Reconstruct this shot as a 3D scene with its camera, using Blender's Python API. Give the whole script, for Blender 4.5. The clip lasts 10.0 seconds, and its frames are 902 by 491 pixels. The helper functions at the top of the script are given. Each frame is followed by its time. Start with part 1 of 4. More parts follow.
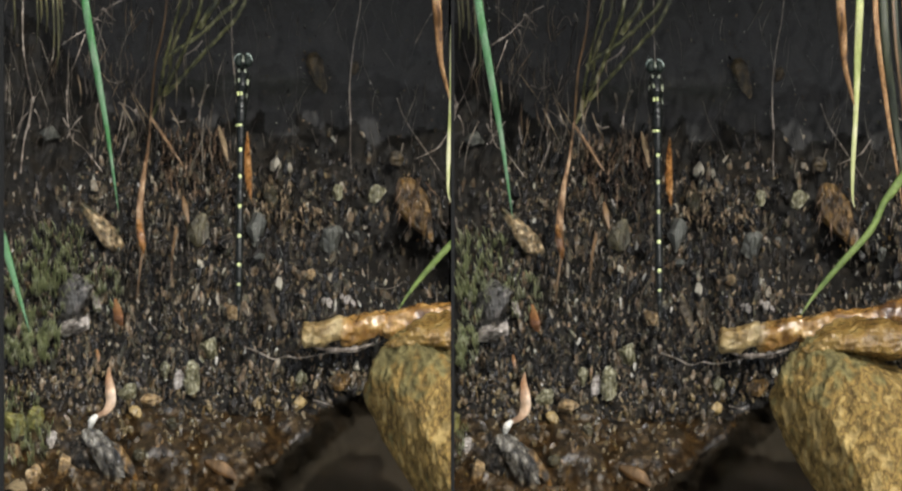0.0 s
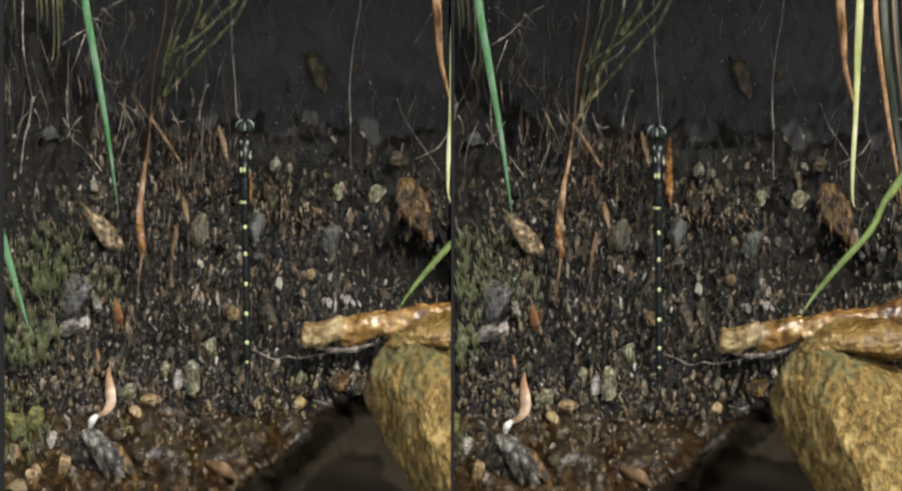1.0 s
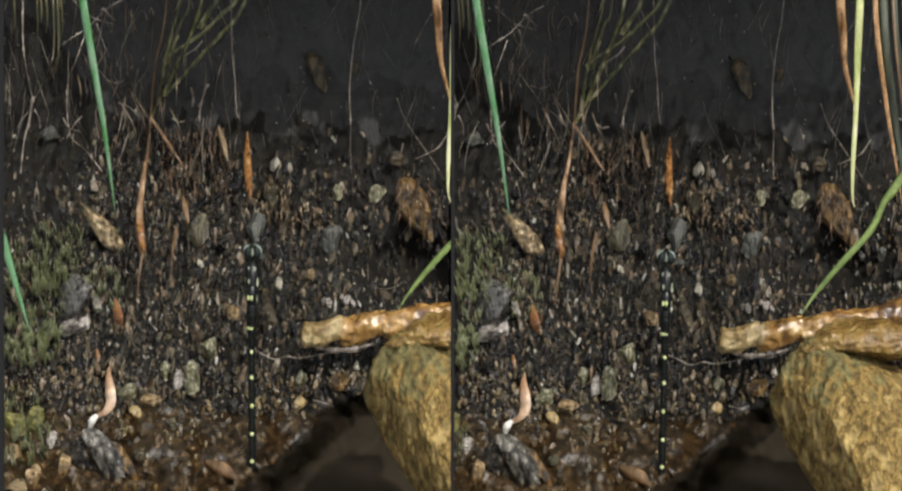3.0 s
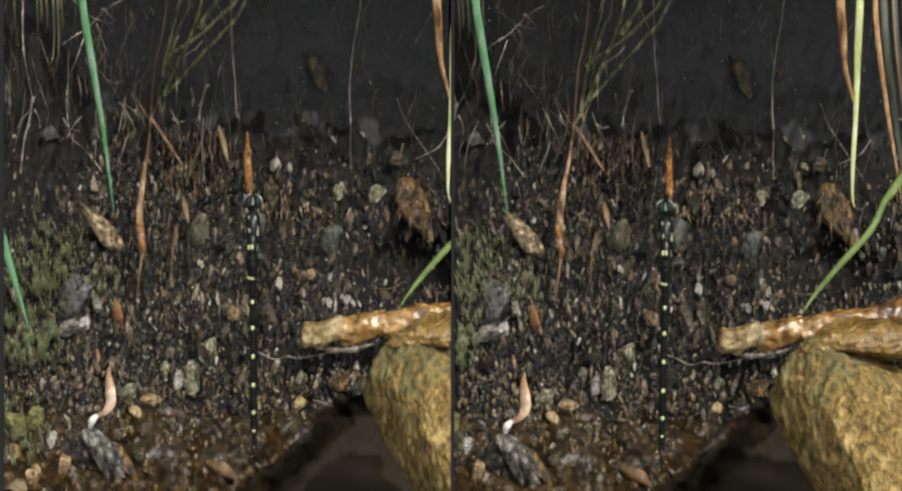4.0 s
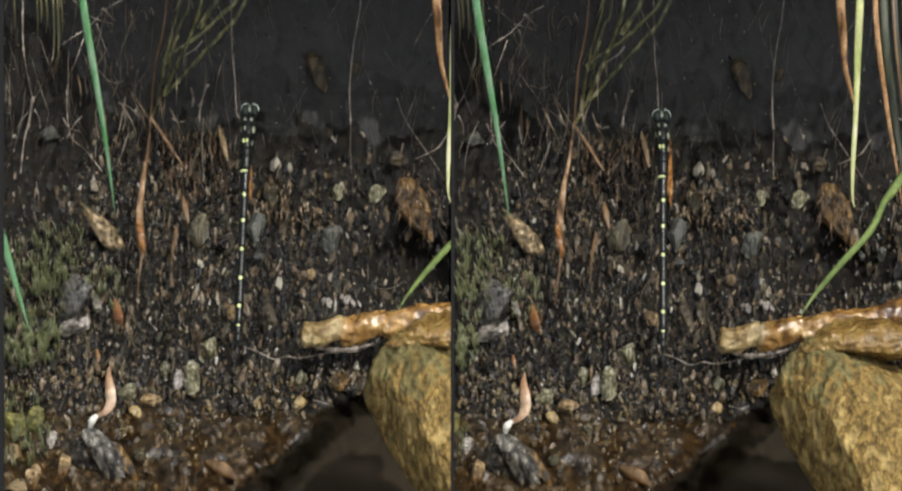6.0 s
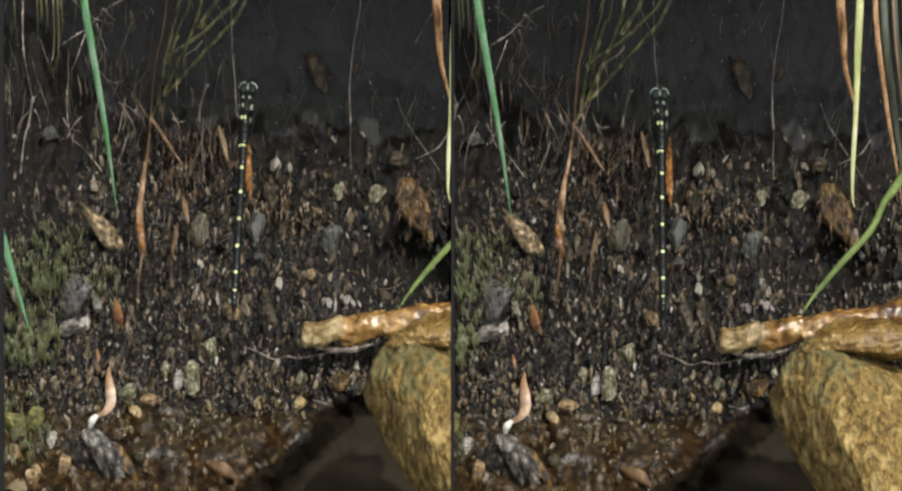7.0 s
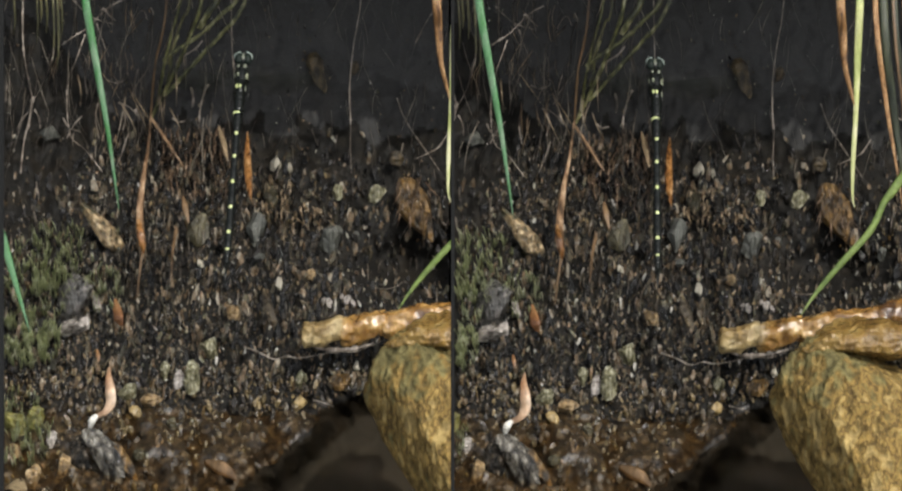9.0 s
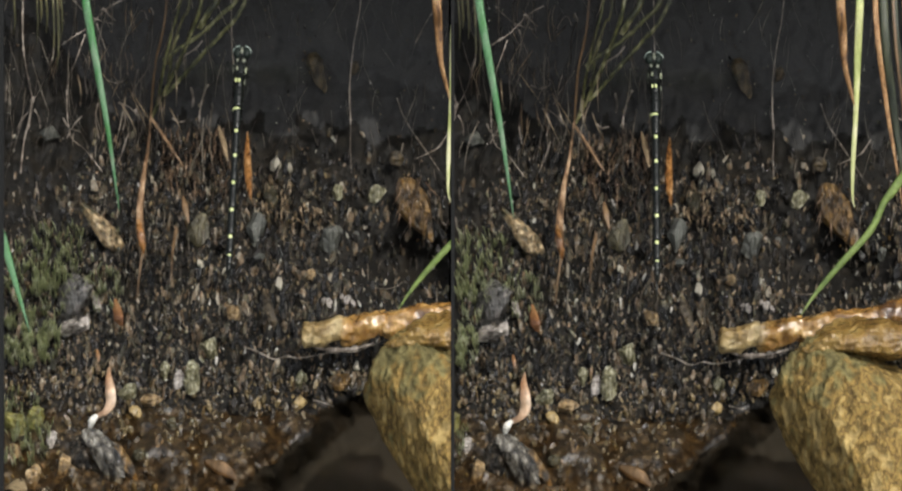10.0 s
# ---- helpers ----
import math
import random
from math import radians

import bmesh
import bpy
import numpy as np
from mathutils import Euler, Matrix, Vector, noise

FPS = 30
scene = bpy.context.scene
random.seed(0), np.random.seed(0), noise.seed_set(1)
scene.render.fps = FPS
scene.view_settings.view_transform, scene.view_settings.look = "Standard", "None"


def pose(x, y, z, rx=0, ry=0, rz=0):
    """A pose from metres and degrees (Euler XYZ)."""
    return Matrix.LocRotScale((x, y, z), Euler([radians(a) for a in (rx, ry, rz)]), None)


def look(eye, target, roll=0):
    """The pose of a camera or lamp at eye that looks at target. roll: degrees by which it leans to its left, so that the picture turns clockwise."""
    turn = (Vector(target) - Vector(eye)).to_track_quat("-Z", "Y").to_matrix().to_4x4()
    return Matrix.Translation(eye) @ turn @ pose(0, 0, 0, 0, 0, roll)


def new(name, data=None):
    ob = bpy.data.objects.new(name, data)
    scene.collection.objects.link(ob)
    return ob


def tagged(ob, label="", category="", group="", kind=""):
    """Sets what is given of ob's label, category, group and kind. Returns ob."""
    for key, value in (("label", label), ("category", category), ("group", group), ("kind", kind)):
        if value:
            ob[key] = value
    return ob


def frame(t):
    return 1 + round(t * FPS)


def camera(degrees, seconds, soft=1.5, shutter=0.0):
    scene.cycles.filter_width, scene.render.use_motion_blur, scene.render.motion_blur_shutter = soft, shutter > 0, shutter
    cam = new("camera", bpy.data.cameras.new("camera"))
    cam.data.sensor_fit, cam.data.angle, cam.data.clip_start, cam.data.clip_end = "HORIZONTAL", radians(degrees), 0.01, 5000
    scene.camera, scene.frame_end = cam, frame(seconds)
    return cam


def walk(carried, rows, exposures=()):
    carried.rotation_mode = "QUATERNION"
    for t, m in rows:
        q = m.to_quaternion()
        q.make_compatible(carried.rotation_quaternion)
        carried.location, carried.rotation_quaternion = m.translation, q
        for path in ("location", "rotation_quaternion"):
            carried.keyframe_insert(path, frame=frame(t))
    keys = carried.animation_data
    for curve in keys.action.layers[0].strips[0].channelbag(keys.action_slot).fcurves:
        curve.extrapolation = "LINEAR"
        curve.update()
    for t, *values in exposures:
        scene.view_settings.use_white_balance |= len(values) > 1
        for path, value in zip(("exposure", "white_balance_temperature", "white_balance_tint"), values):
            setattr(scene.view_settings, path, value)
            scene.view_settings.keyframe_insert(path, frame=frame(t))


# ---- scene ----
# The picture is a stereo pair: two adjoining copies of one stream bank, as the left and the right eye see it.
PITCH = radians(30)          # the camera looks down at the pool
EYE = Vector((0, 0, 0.53))   # the water lies at z = 0
LENS = 784 / math.tan(radians(8))
FAR = 1.06                   # metres to the back of the bank
BASE = 167.3                 # shift of the second eye's view at the lens, for depth
FWD = Vector((0, math.cos(PITCH), -math.sin(PITCH)))
UPV = Vector((0, math.sin(PITCH), math.cos(PITCH)))
RIGHT = Vector((1, 0, 0))
PX = FAR / LENS              # one unit of the plan at the back, in metres

cam = camera(16, 10.0, soft=2.4, shutter=0.4)
HOLD = look(EYE, EYE + FWD)
walk(cam, [(0, HOLD), (10, HOLD)], exposures=[(0, -0.01, 6370, 8), (10, -0.01, 6370, 8)])

# ---- light ----
SUN = Vector((0.34, -0.42, 0.95)).normalized()
world = bpy.data.worlds.new("sky")
scene.world = world
world.use_nodes = True
wn = world.node_tree.nodes
sky = wn.new("ShaderNodeTexSky")
sky.sky_type, sky.sun_disc, sky.dust_density, sky.ozone_density = "NISHITA", False, 4.0, 0.4
sky.sun_elevation, sky.sun_rotation = math.asin(SUN.z), math.atan2(SUN.x, SUN.y)
muted = wn.new("ShaderNodeHueSaturation")    # skylight greyed to take out its blue
muted.inputs["Saturation"].default_value = 0.4
world.node_tree.links.new(sky.outputs[0], muted.inputs["Color"])
world.node_tree.links.new(muted.outputs[0], wn["Background"].inputs[0])
wn["Background"].inputs[1].default_value = 0.2
lamp = bpy.data.lights.new("sun", "SUN")
lamp.energy, lamp.angle, lamp.color = 2.85, radians(0.6), (1.0, 0.96, 0.9)
sun = new("sun", lamp)
sun.matrix_world = look(SUN * 3, (0, 0, 0))


# ---- materials ----
def mat(name, cols, s1=300, s2=1500, rough=0.5, bump=0.3, island=False, each=False, coat=0.0, stretch=(1, 1, 1), mottle=0.5, spec=0.5, relief=0.0006, drift=None, detail=5):
    """cols: colours from dark to light, spread by a coarse grain; a fine grain mottles them and gives relief."""
    m = bpy.data.materials.new(name)
    m.use_nodes = True
    n, ln = m.node_tree.nodes, m.node_tree.links
    b = n["Principled BSDF"]
    tc, mp = n.new("ShaderNodeTexCoord"), n.new("ShaderNodeMapping")
    mp.inputs["Scale"].default_value = stretch
    ln.new(tc.outputs["Object"], mp.inputs[0])
    n1, n2 = n.new("ShaderNodeTexNoise"), n.new("ShaderNodeTexNoise")
    for k, s in ((n1, s1), (n2, s2)):
        k.inputs["Scale"].default_value, k.inputs["Detail"].default_value = s, detail
        ln.new(mp.outputs[0], k.inputs["Vector"])
    value = n1.outputs[0]
    if island or each:
        src = n.new("ShaderNodeNewGeometry" if island else "ShaderNodeObjectInfo").outputs["Random Per Island" if island else "Random"]
        mix = n.new("ShaderNodeMath")
        mix.operation = "MULTIPLY_ADD"
        ln.new(value, mix.inputs[0])
        mix.inputs[1].default_value = 0.5
        add = n.new("ShaderNodeMath")
        add.operation = "MULTIPLY_ADD"
        ln.new(src, add.inputs[0])
        add.inputs[1].default_value, add.inputs[2].default_value = 0.8, -0.13
        ln.new(add.outputs[0], mix.inputs[2])
        value = mix.outputs[0]
    if drift:
        # lichen, algae or bleaching that changes along the thing
        dot, plus = n.new("ShaderNodeVectorMath"), n.new("ShaderNodeMath")
        dot.operation = "DOT_PRODUCT"
        dot.inputs[1].default_value = drift[:3]
        ln.new(tc.outputs["Object"], dot.inputs[0])
        shift, hold = n.new("ShaderNodeMath"), n.new("ShaderNodeClamp")
        shift.inputs[1].default_value = drift[3]
        hold.inputs["Min"].default_value, hold.inputs["Max"].default_value = drift[4:] if len(drift) > 4 else (-9, 9)
        ln.new(dot.outputs["Value"], shift.inputs[0])
        ln.new(shift.outputs[0], hold.inputs["Value"])
        ln.new(hold.outputs[0], plus.inputs[0])
        ln.new(value, plus.inputs[1])
        value = plus.outputs[0]
    r = n.new("ShaderNodeValToRGB")
    e = r.color_ramp.elements
    lo, hi = (0.12, 0.95) if island or each else (0.32, 0.68)
    while len(e) < len(cols):
        e.new(0.5)
    for i, c in enumerate(cols):
        e[i].position, e[i].color = lo + (hi - lo) * i / max(1, len(cols) - 1), (*c, 1)
    ln.new(value, r.inputs[0])
    mul = n.new("ShaderNodeMixRGB")
    mul.blend_type = "MULTIPLY"
    mul.inputs[0].default_value = mottle
    r2 = n.new("ShaderNodeValToRGB")
    r2.color_ramp.elements[0].position, r2.color_ramp.elements[1].position = 0.35, 0.65
    r2.color_ramp.elements[0].color = (0.25, 0.25, 0.25, 1)
    ln.new(n2.outputs[0], r2.inputs[0])
    ln.new(r.outputs[0], mul.inputs[1])
    ln.new(r2.outputs[0], mul.inputs[2])
    ln.new(mul.outputs[0], b.inputs["Base Color"])
    rr = n.new("ShaderNodeMapRange")
    rr.inputs[3].default_value, rr.inputs[4].default_value = max(0.03, rough - 0.2), min(1, rough + 0.2)
    ln.new(n2.outputs[0], rr.inputs[0])
    ln.new(rr.outputs[0], b.inputs["Roughness"])
    b.inputs["Coat Weight"].default_value, b.inputs["Coat Roughness"].default_value = coat, 0.12
    b.inputs["Specular IOR Level"].default_value = spec
    bp = n.new("ShaderNodeBump")
    bp.inputs["Strength"].default_value, bp.inputs["Distance"].default_value = bump, relief
    ln.new(n2.outputs[0], bp.inputs["Height"])
    ln.new(bp.outputs[0], b.inputs["Normal"])
    ln.new(bp.outputs[0], b.inputs["Coat Normal"])
    return m


# Soil tones painted against the light: lighter in shade, darker where sun falls.
SHADESOIL = mat("soil_lightened_for_shade", [(0.048, 0.047, 0.0457), (0.051, 0.05, 0.048), (0.055, 0.0532, 0.0505)], 160, 1400, 0.75, 0.4, spec=0.1, mottle=0.3)
MIDSOIL = mat("soil_between_tones", [(0.036, 0.0352, 0.034), (0.039, 0.038, 0.0363), (0.043, 0.041, 0.038)], 160, 1300, 0.75, 0.4, spec=0.1, mottle=0.3)
# lighter tone for the dark hollow's floor, to offset its shade
HOLLOWSOIL = mat("soil_lightened_for_hollow", [(0.034, 0.033, 0.031), (0.037, 0.0358, 0.0335), (0.041, 0.039, 0.036)], 60, 500, 0.8, 0.1, spec=0.05, mottle=0.2)
SUNSOIL = mat("soil_darkened_for_sun", [(0.012, 0.0112, 0.0098), (0.0145, 0.0132, 0.0112), (0.02, 0.0165, 0.012)], 160, 1100, 0.65, 0.5, spec=0.12, mottle=0.4)
GRAVEL = mat("wet_gravel", [(0.009, 0.0085, 0.0075), (0.011, 0.010, 0.0085), (0.010, 0.009, 0.008), (0.013, 0.011, 0.0085), (0.012, 0.010, 0.008), (0.016, 0.013, 0.009), (0.034, 0.023, 0.012), (0.042, 0.04, 0.025), (0.09, 0.056, 0.028), (0.1, 0.09, 0.06), (0.19, 0.125, 0.07), (0.38, 0.33, 0.25)], 260, 800, 0.22, 1.0, island=True, spec=0.4, coat=0.15, relief=0.0016, stretch=(1.8, 1, 0.5), mottle=0.7)
BEDGRAVEL = mat("silted_gravel", [(0.02, 0.014, 0.008), (0.034, 0.023, 0.011), (0.05, 0.036, 0.016), (0.09, 0.054, 0.02), (0.12, 0.088, 0.036), (0.26, 0.19, 0.09)], 260, 1100, 0.22, 1.0, island=True, spec=0.5, coat=0.3, mottle=0.7)
CHIP = mat("pale_chips", [(0.03, 0.022, 0.013), (0.08, 0.05, 0.026), (0.1, 0.1, 0.055), (0.24, 0.15, 0.08), (0.3, 0.29, 0.22), (0.6, 0.56, 0.5)], 260, 1600, 0.2, 0.7, island=True, coat=0.4)
BOULDER = mat("ochre_rock", [(0.19, 0.16, 0.066), (0.21, 0.175, 0.07), (0.225, 0.175, 0.065), (0.24, 0.165, 0.055), (0.34, 0.22, 0.066), (0.15, 0.098, 0.035), (0.36, 0.24, 0.075), (0.42, 0.3, 0.115)], 190, 330, 0.7, 1.0, stretch=(1.5, 1.2, 0.65), relief=0.003, mottle=0.8, drift=(5.0, 0, -18.0, 0.83, -0.13, 0.08), detail=6, spec=0.15)
AMBER = mat("amber_rock", [(0.14, 0.075, 0.018), (0.3, 0.18, 0.045), (0.46, 0.31, 0.1)], 120, 420, 0.3, 0.8, coat=0.5, relief=0.002, stretch=(1.4, 1, 0.8), mottle=0.6)
LOGWOOD = mat("rotten_wood", [(0.1, 0.045, 0.012), (0.3, 0.15, 0.035), (0.48, 0.28, 0.085), (0.64, 0.46, 0.22)], 150, 420, 0.2, 0.6, coat=1.0, relief=0.0016, mottle=0.6, drift=(-3.0, 0, 0, 0.08), spec=0.8)
LOGEND = mat("pale_rotten_wood", [(0.2, 0.12, 0.035), (0.4, 0.28, 0.11), (0.52, 0.4, 0.2)], 160, 420, 0.35, 1.0, coat=0.5, relief=0.002, mottle=0.55)
GREYSTONE = mat("grey_stone", [(0.045, 0.045, 0.038), (0.1, 0.1, 0.082), (0.19, 0.185, 0.15)], 220, 700, 0.4, 1.0, coat=0.1, relief=0.0012, mottle=0.65, stretch=(1.5, 1, 0.6))
OLIVESTONE = mat("olive_stone", [(0.03, 0.026, 0.011), (0.075, 0.062, 0.028), (0.16, 0.14, 0.075)], 220, 700, 0.4, 1.0, coat=0.12, relief=0.0012, mottle=0.7, stretch=(1.5, 1, 0.6))
PALESTONE = mat("pale_stone", [(0.2, 0.18, 0.13), (0.36, 0.32, 0.24), (0.5, 0.46, 0.38)], 260, 1400, 0.4, 0.5, coat=0.12)
RUSTSTONE = mat("rusty_stone", [(0.02, 0.013, 0.006), (0.07, 0.04, 0.012), (0.17, 0.095, 0.026), (0.28, 0.17, 0.06)], 300, 700, 0.35, 1.0, stretch=(1.6, 1, 0.4), mottle=0.8, coat=0.2, relief=0.0016)
DARKSTONE = mat("dark_stone", [(0.009, 0.0085, 0.008), (0.018, 0.016, 0.013), (0.045, 0.034, 0.022), (0.24, 0.2, 0.15)], 260, 600, 0.2, 1.0, relief=0.002, stretch=(2, 2, 0.7), mottle=0.8, spec=0.4)
# pale streaks in the colour paint this stone's wet gloss
STREAKED = mat("wet_stone_gloss_painted", [(0.015, 0.0135, 0.011), (0.038, 0.034, 0.027), (0.08, 0.07, 0.055), (0.22, 0.2, 0.16), (0.45, 0.42, 0.36)], 300, 700, 0.16, 1.0, relief=0.002, stretch=(1.7, 1.2, 0.5), mottle=0.6, spec=0.6, coat=0.5)
MOSSYSTONE = mat("yellow_mossy_stone", [(0.07, 0.062, 0.014), (0.2, 0.18, 0.035), (0.36, 0.32, 0.1)], 260, 620, 0.4, 1.0, relief=0.0018, mottle=0.75, coat=0.2)
SILT = mat("brown_silt", [(0.012, 0.0085, 0.005), (0.026, 0.017, 0.008), (0.056, 0.034, 0.014), (0.13, 0.088, 0.04)], 330, 700, 0.35, 0.7, mottle=0.8, relief=0.0008, coat=0.2, detail=6, stretch=(1.2, 1, 1))
WEDGE = mat("tan_wedge_stone", [(0.03, 0.032, 0.016), (0.075, 0.066, 0.03), (0.25, 0.165, 0.075), (0.5, 0.38, 0.22)], 320, 620, 0.32, 1.0, coat=0.35, relief=0.0025, mottle=0.8, drift=(0, 0, -14.0, 0.2))
TANSTONE = mat("tan_stone", [(0.13, 0.08, 0.033), (0.34, 0.225, 0.1), (0.58, 0.44, 0.25)], 320, 620, 0.32, 1.0, coat=0.3, relief=0.0025, mottle=0.75)
PINKGREY = mat("pinkish_grey_stone", [(0.035, 0.033, 0.03), (0.085, 0.078, 0.07), (0.2, 0.175, 0.16)], 300, 600, 0.3, 1.0, coat=0.3, relief=0.002, mottle=0.8, stretch=(1.6, 1, 0.6))
# pale end raised so small chips read as white glints
WETPALE = mat("wet_pale_stone", [(0.2, 0.17, 0.15), (0.42, 0.37, 0.32), (0.68, 0.63, 0.57)], 300, 800, 0.2, 1.0, coat=0.5, relief=0.0015, mottle=0.7)
RUSTFIBRE = mat("rust_litter", [(0.03, 0.019, 0.012), (0.085, 0.053, 0.031), (0.19, 0.12, 0.07), (0.38, 0.26, 0.17)], 200, 900, 0.45, 0.5, island=True)
DULLBROWN = mat("dull_brown_stone", [(0.02, 0.015, 0.008), (0.075, 0.052, 0.024), (0.2, 0.15, 0.075)], 260, 600, 0.4, 1.0, relief=0.002, mottle=0.8)
WETOLIVE = mat("wet_olive_stone", [(0.09, 0.082, 0.04), (0.23, 0.21, 0.115), (0.45, 0.43, 0.31)], 320, 700, 0.25, 1.0, coat=0.4, relief=0.0016, mottle=0.75, stretch=(1.7, 1, 0.5))
GREEN = mat("green_blade", [(0.045, 0.17, 0.04), (0.1, 0.22, 0.1), (0.2, 0.29, 0.18)], 90, 900, 0.4, 0.3, stretch=(5, 3, 0.2), mottle=0.4)
LIME = mat("lime_blade", [(0.08, 0.13, 0.02), (0.13, 0.19, 0.035), (0.21, 0.27, 0.07)], 80, 900, 0.45, 0.3, mottle=0.5)
# pale end of the ramp paints highlights along the grass
OLIVE = mat("olive_grass", [(0.018, 0.02, 0.007), (0.06, 0.062, 0.02), (0.15, 0.145, 0.05), (0.42, 0.39, 0.23)], 240, 600, 0.35, 0.5, stretch=(2, 2, 0.7), mottle=0.7)
DRYOLIVE = mat("withered_olive", [(0.035, 0.034, 0.014), (0.09, 0.085, 0.035), (0.2, 0.18, 0.09)], 140, 700, 0.4, 0.4, stretch=(4, 2, 0.4), mottle=0.7)
STRAW = mat("pale_straw", [(0.28, 0.32, 0.09), (0.46, 0.48, 0.18), (0.6, 0.58, 0.34)], 70, 900, 0.5, 0.3, stretch=(5, 3, 0.25), mottle=0.4, drift=(0, 0, -1.2, -0.02))
HAY = mat("dry_blade", [(0.08, 0.036, 0.012), (0.3, 0.15, 0.05), (0.42, 0.23, 0.09), (0.58, 0.38, 0.2)], 130, 700, 0.5, 0.5, stretch=(5, 3, 0.2), mottle=0.7)
# olive blade colours darkened to paint the shade they hang in
SHADEOLIVE = mat("olive_blade_shade_painted", [(0.012, 0.016, 0.007), (0.025, 0.032, 0.012), (0.05, 0.055, 0.022)], 90, 900, 0.5, 0.3, stretch=(4, 2, 0.2))
TANBLADE = mat("rusty_dry_blade", [(0.06, 0.034, 0.018), (0.17, 0.098, 0.05), (0.31, 0.19, 0.105), (0.5, 0.35, 0.22)], 160, 600, 0.4, 0.6, stretch=(3, 1, 0.4), mottle=0.65)
RUSTLEAF = mat("rust_leaf", [(0.07, 0.028, 0.012), (0.19, 0.08, 0.027), (0.31, 0.16, 0.065)], 140, 700, 0.35, 0.7, mottle=0.7)
ORANGE = mat("orange_leaf", [(0.07, 0.03, 0.011), (0.26, 0.11, 0.03), (0.36, 0.17, 0.05), (0.55, 0.33, 0.16)], 240, 500, 0.3, 0.9, mottle=0.75, stretch=(2.5, 1, 0.5), coat=0.3)
ROOT = mat("pale_root", [(0.055, 0.042, 0.031), (0.18, 0.145, 0.11), (0.42, 0.36, 0.3)], 260, 900, 0.45, 0.6, stretch=(1.5, 1.5, 0.8), mottle=0.65)
STEM = mat("pale_dead_stem", [(0.13, 0.1, 0.075), (0.34, 0.28, 0.22), (0.58, 0.5, 0.42)], 220, 900, 0.5, 0.5, mottle=0.6)
FIBRE = mat("fine_fibre", [(0.03, 0.024, 0.018), (0.07, 0.055, 0.04), (0.14, 0.115, 0.085), (0.32, 0.275, 0.21)], 150, 1200, 0.5, 0.3, island=True)
TANFIBRE = mat("tan_litter", [(0.1, 0.065, 0.033), (0.2, 0.135, 0.072), (0.33, 0.24, 0.14), (0.46, 0.36, 0.24)], 150, 1200, 0.45, 0.4, island=True)
BROWN = mat("brown_blade", [(0.05, 0.026, 0.012), (0.12, 0.07, 0.03), (0.22, 0.13, 0.06)], 70, 900, 0.5, 0.4, stretch=(3, 1, 0.3))
MOSS = mat("moss", [(0.18, 0.2, 0.09), (0.32, 0.35, 0.15), (0.46, 0.48, 0.25), (0.65, 0.65, 0.48)], 220, 1500, 0.45, 0.3, island=True, coat=0.3, mottle=0.25)
PETAL = mat("curled_leaf", [(0.3, 0.15, 0.07), (0.54, 0.37, 0.24), (0.7, 0.6, 0.48)], 110, 700, 0.35, 0.5, mottle=0.4, coat=0.3)
WHITELEAF = mat("bleached_leaf", [(0.5, 0.48, 0.42), (0.7, 0.68, 0.6), (0.8, 0.78, 0.74)], 120, 900, 0.4, 0.2, mottle=0.2)
POST = mat("dark_grey_board", [(0.0145, 0.0145, 0.0143), (0.016, 0.016, 0.0156)], 60, 900, 0.8, 0.05, mottle=0.1, spec=0.05)
BLACK = mat("black_chitin", [(0.004, 0.005, 0.004), (0.009, 0.01, 0.008)], 300, 1500, 0.3, 0.1, spec=0.25)
YELLOW = mat("yellow_marking", [(0.42, 0.47, 0.17), (0.58, 0.62, 0.3)], 400, 1500, 0.3, 0.1, mottle=0.2)
EYEGREEN = mat("green_eye", [(0.006, 0.008, 0.0065), (0.011, 0.017, 0.013)], 300, 2500, 0.5, 0.1, mottle=0.2, spec=0.15)
EYEGLINT = mat("pale_eye_glint", [(0.2, 0.26, 0.22), (0.42, 0.48, 0.42)], 500, 2500, 0.3, 0.1, mottle=0.4)
PALEMARK = mat("pale_marking", [(0.22, 0.24, 0.15), (0.4, 0.42, 0.29)], 400, 1500, 0.3, 0.1, mottle=0.3)
DIMMARK = mat("dim_marking", [(0.1, 0.11, 0.08), (0.22, 0.235, 0.17)], 400, 1500, 0.3, 0.1, mottle=0.3)


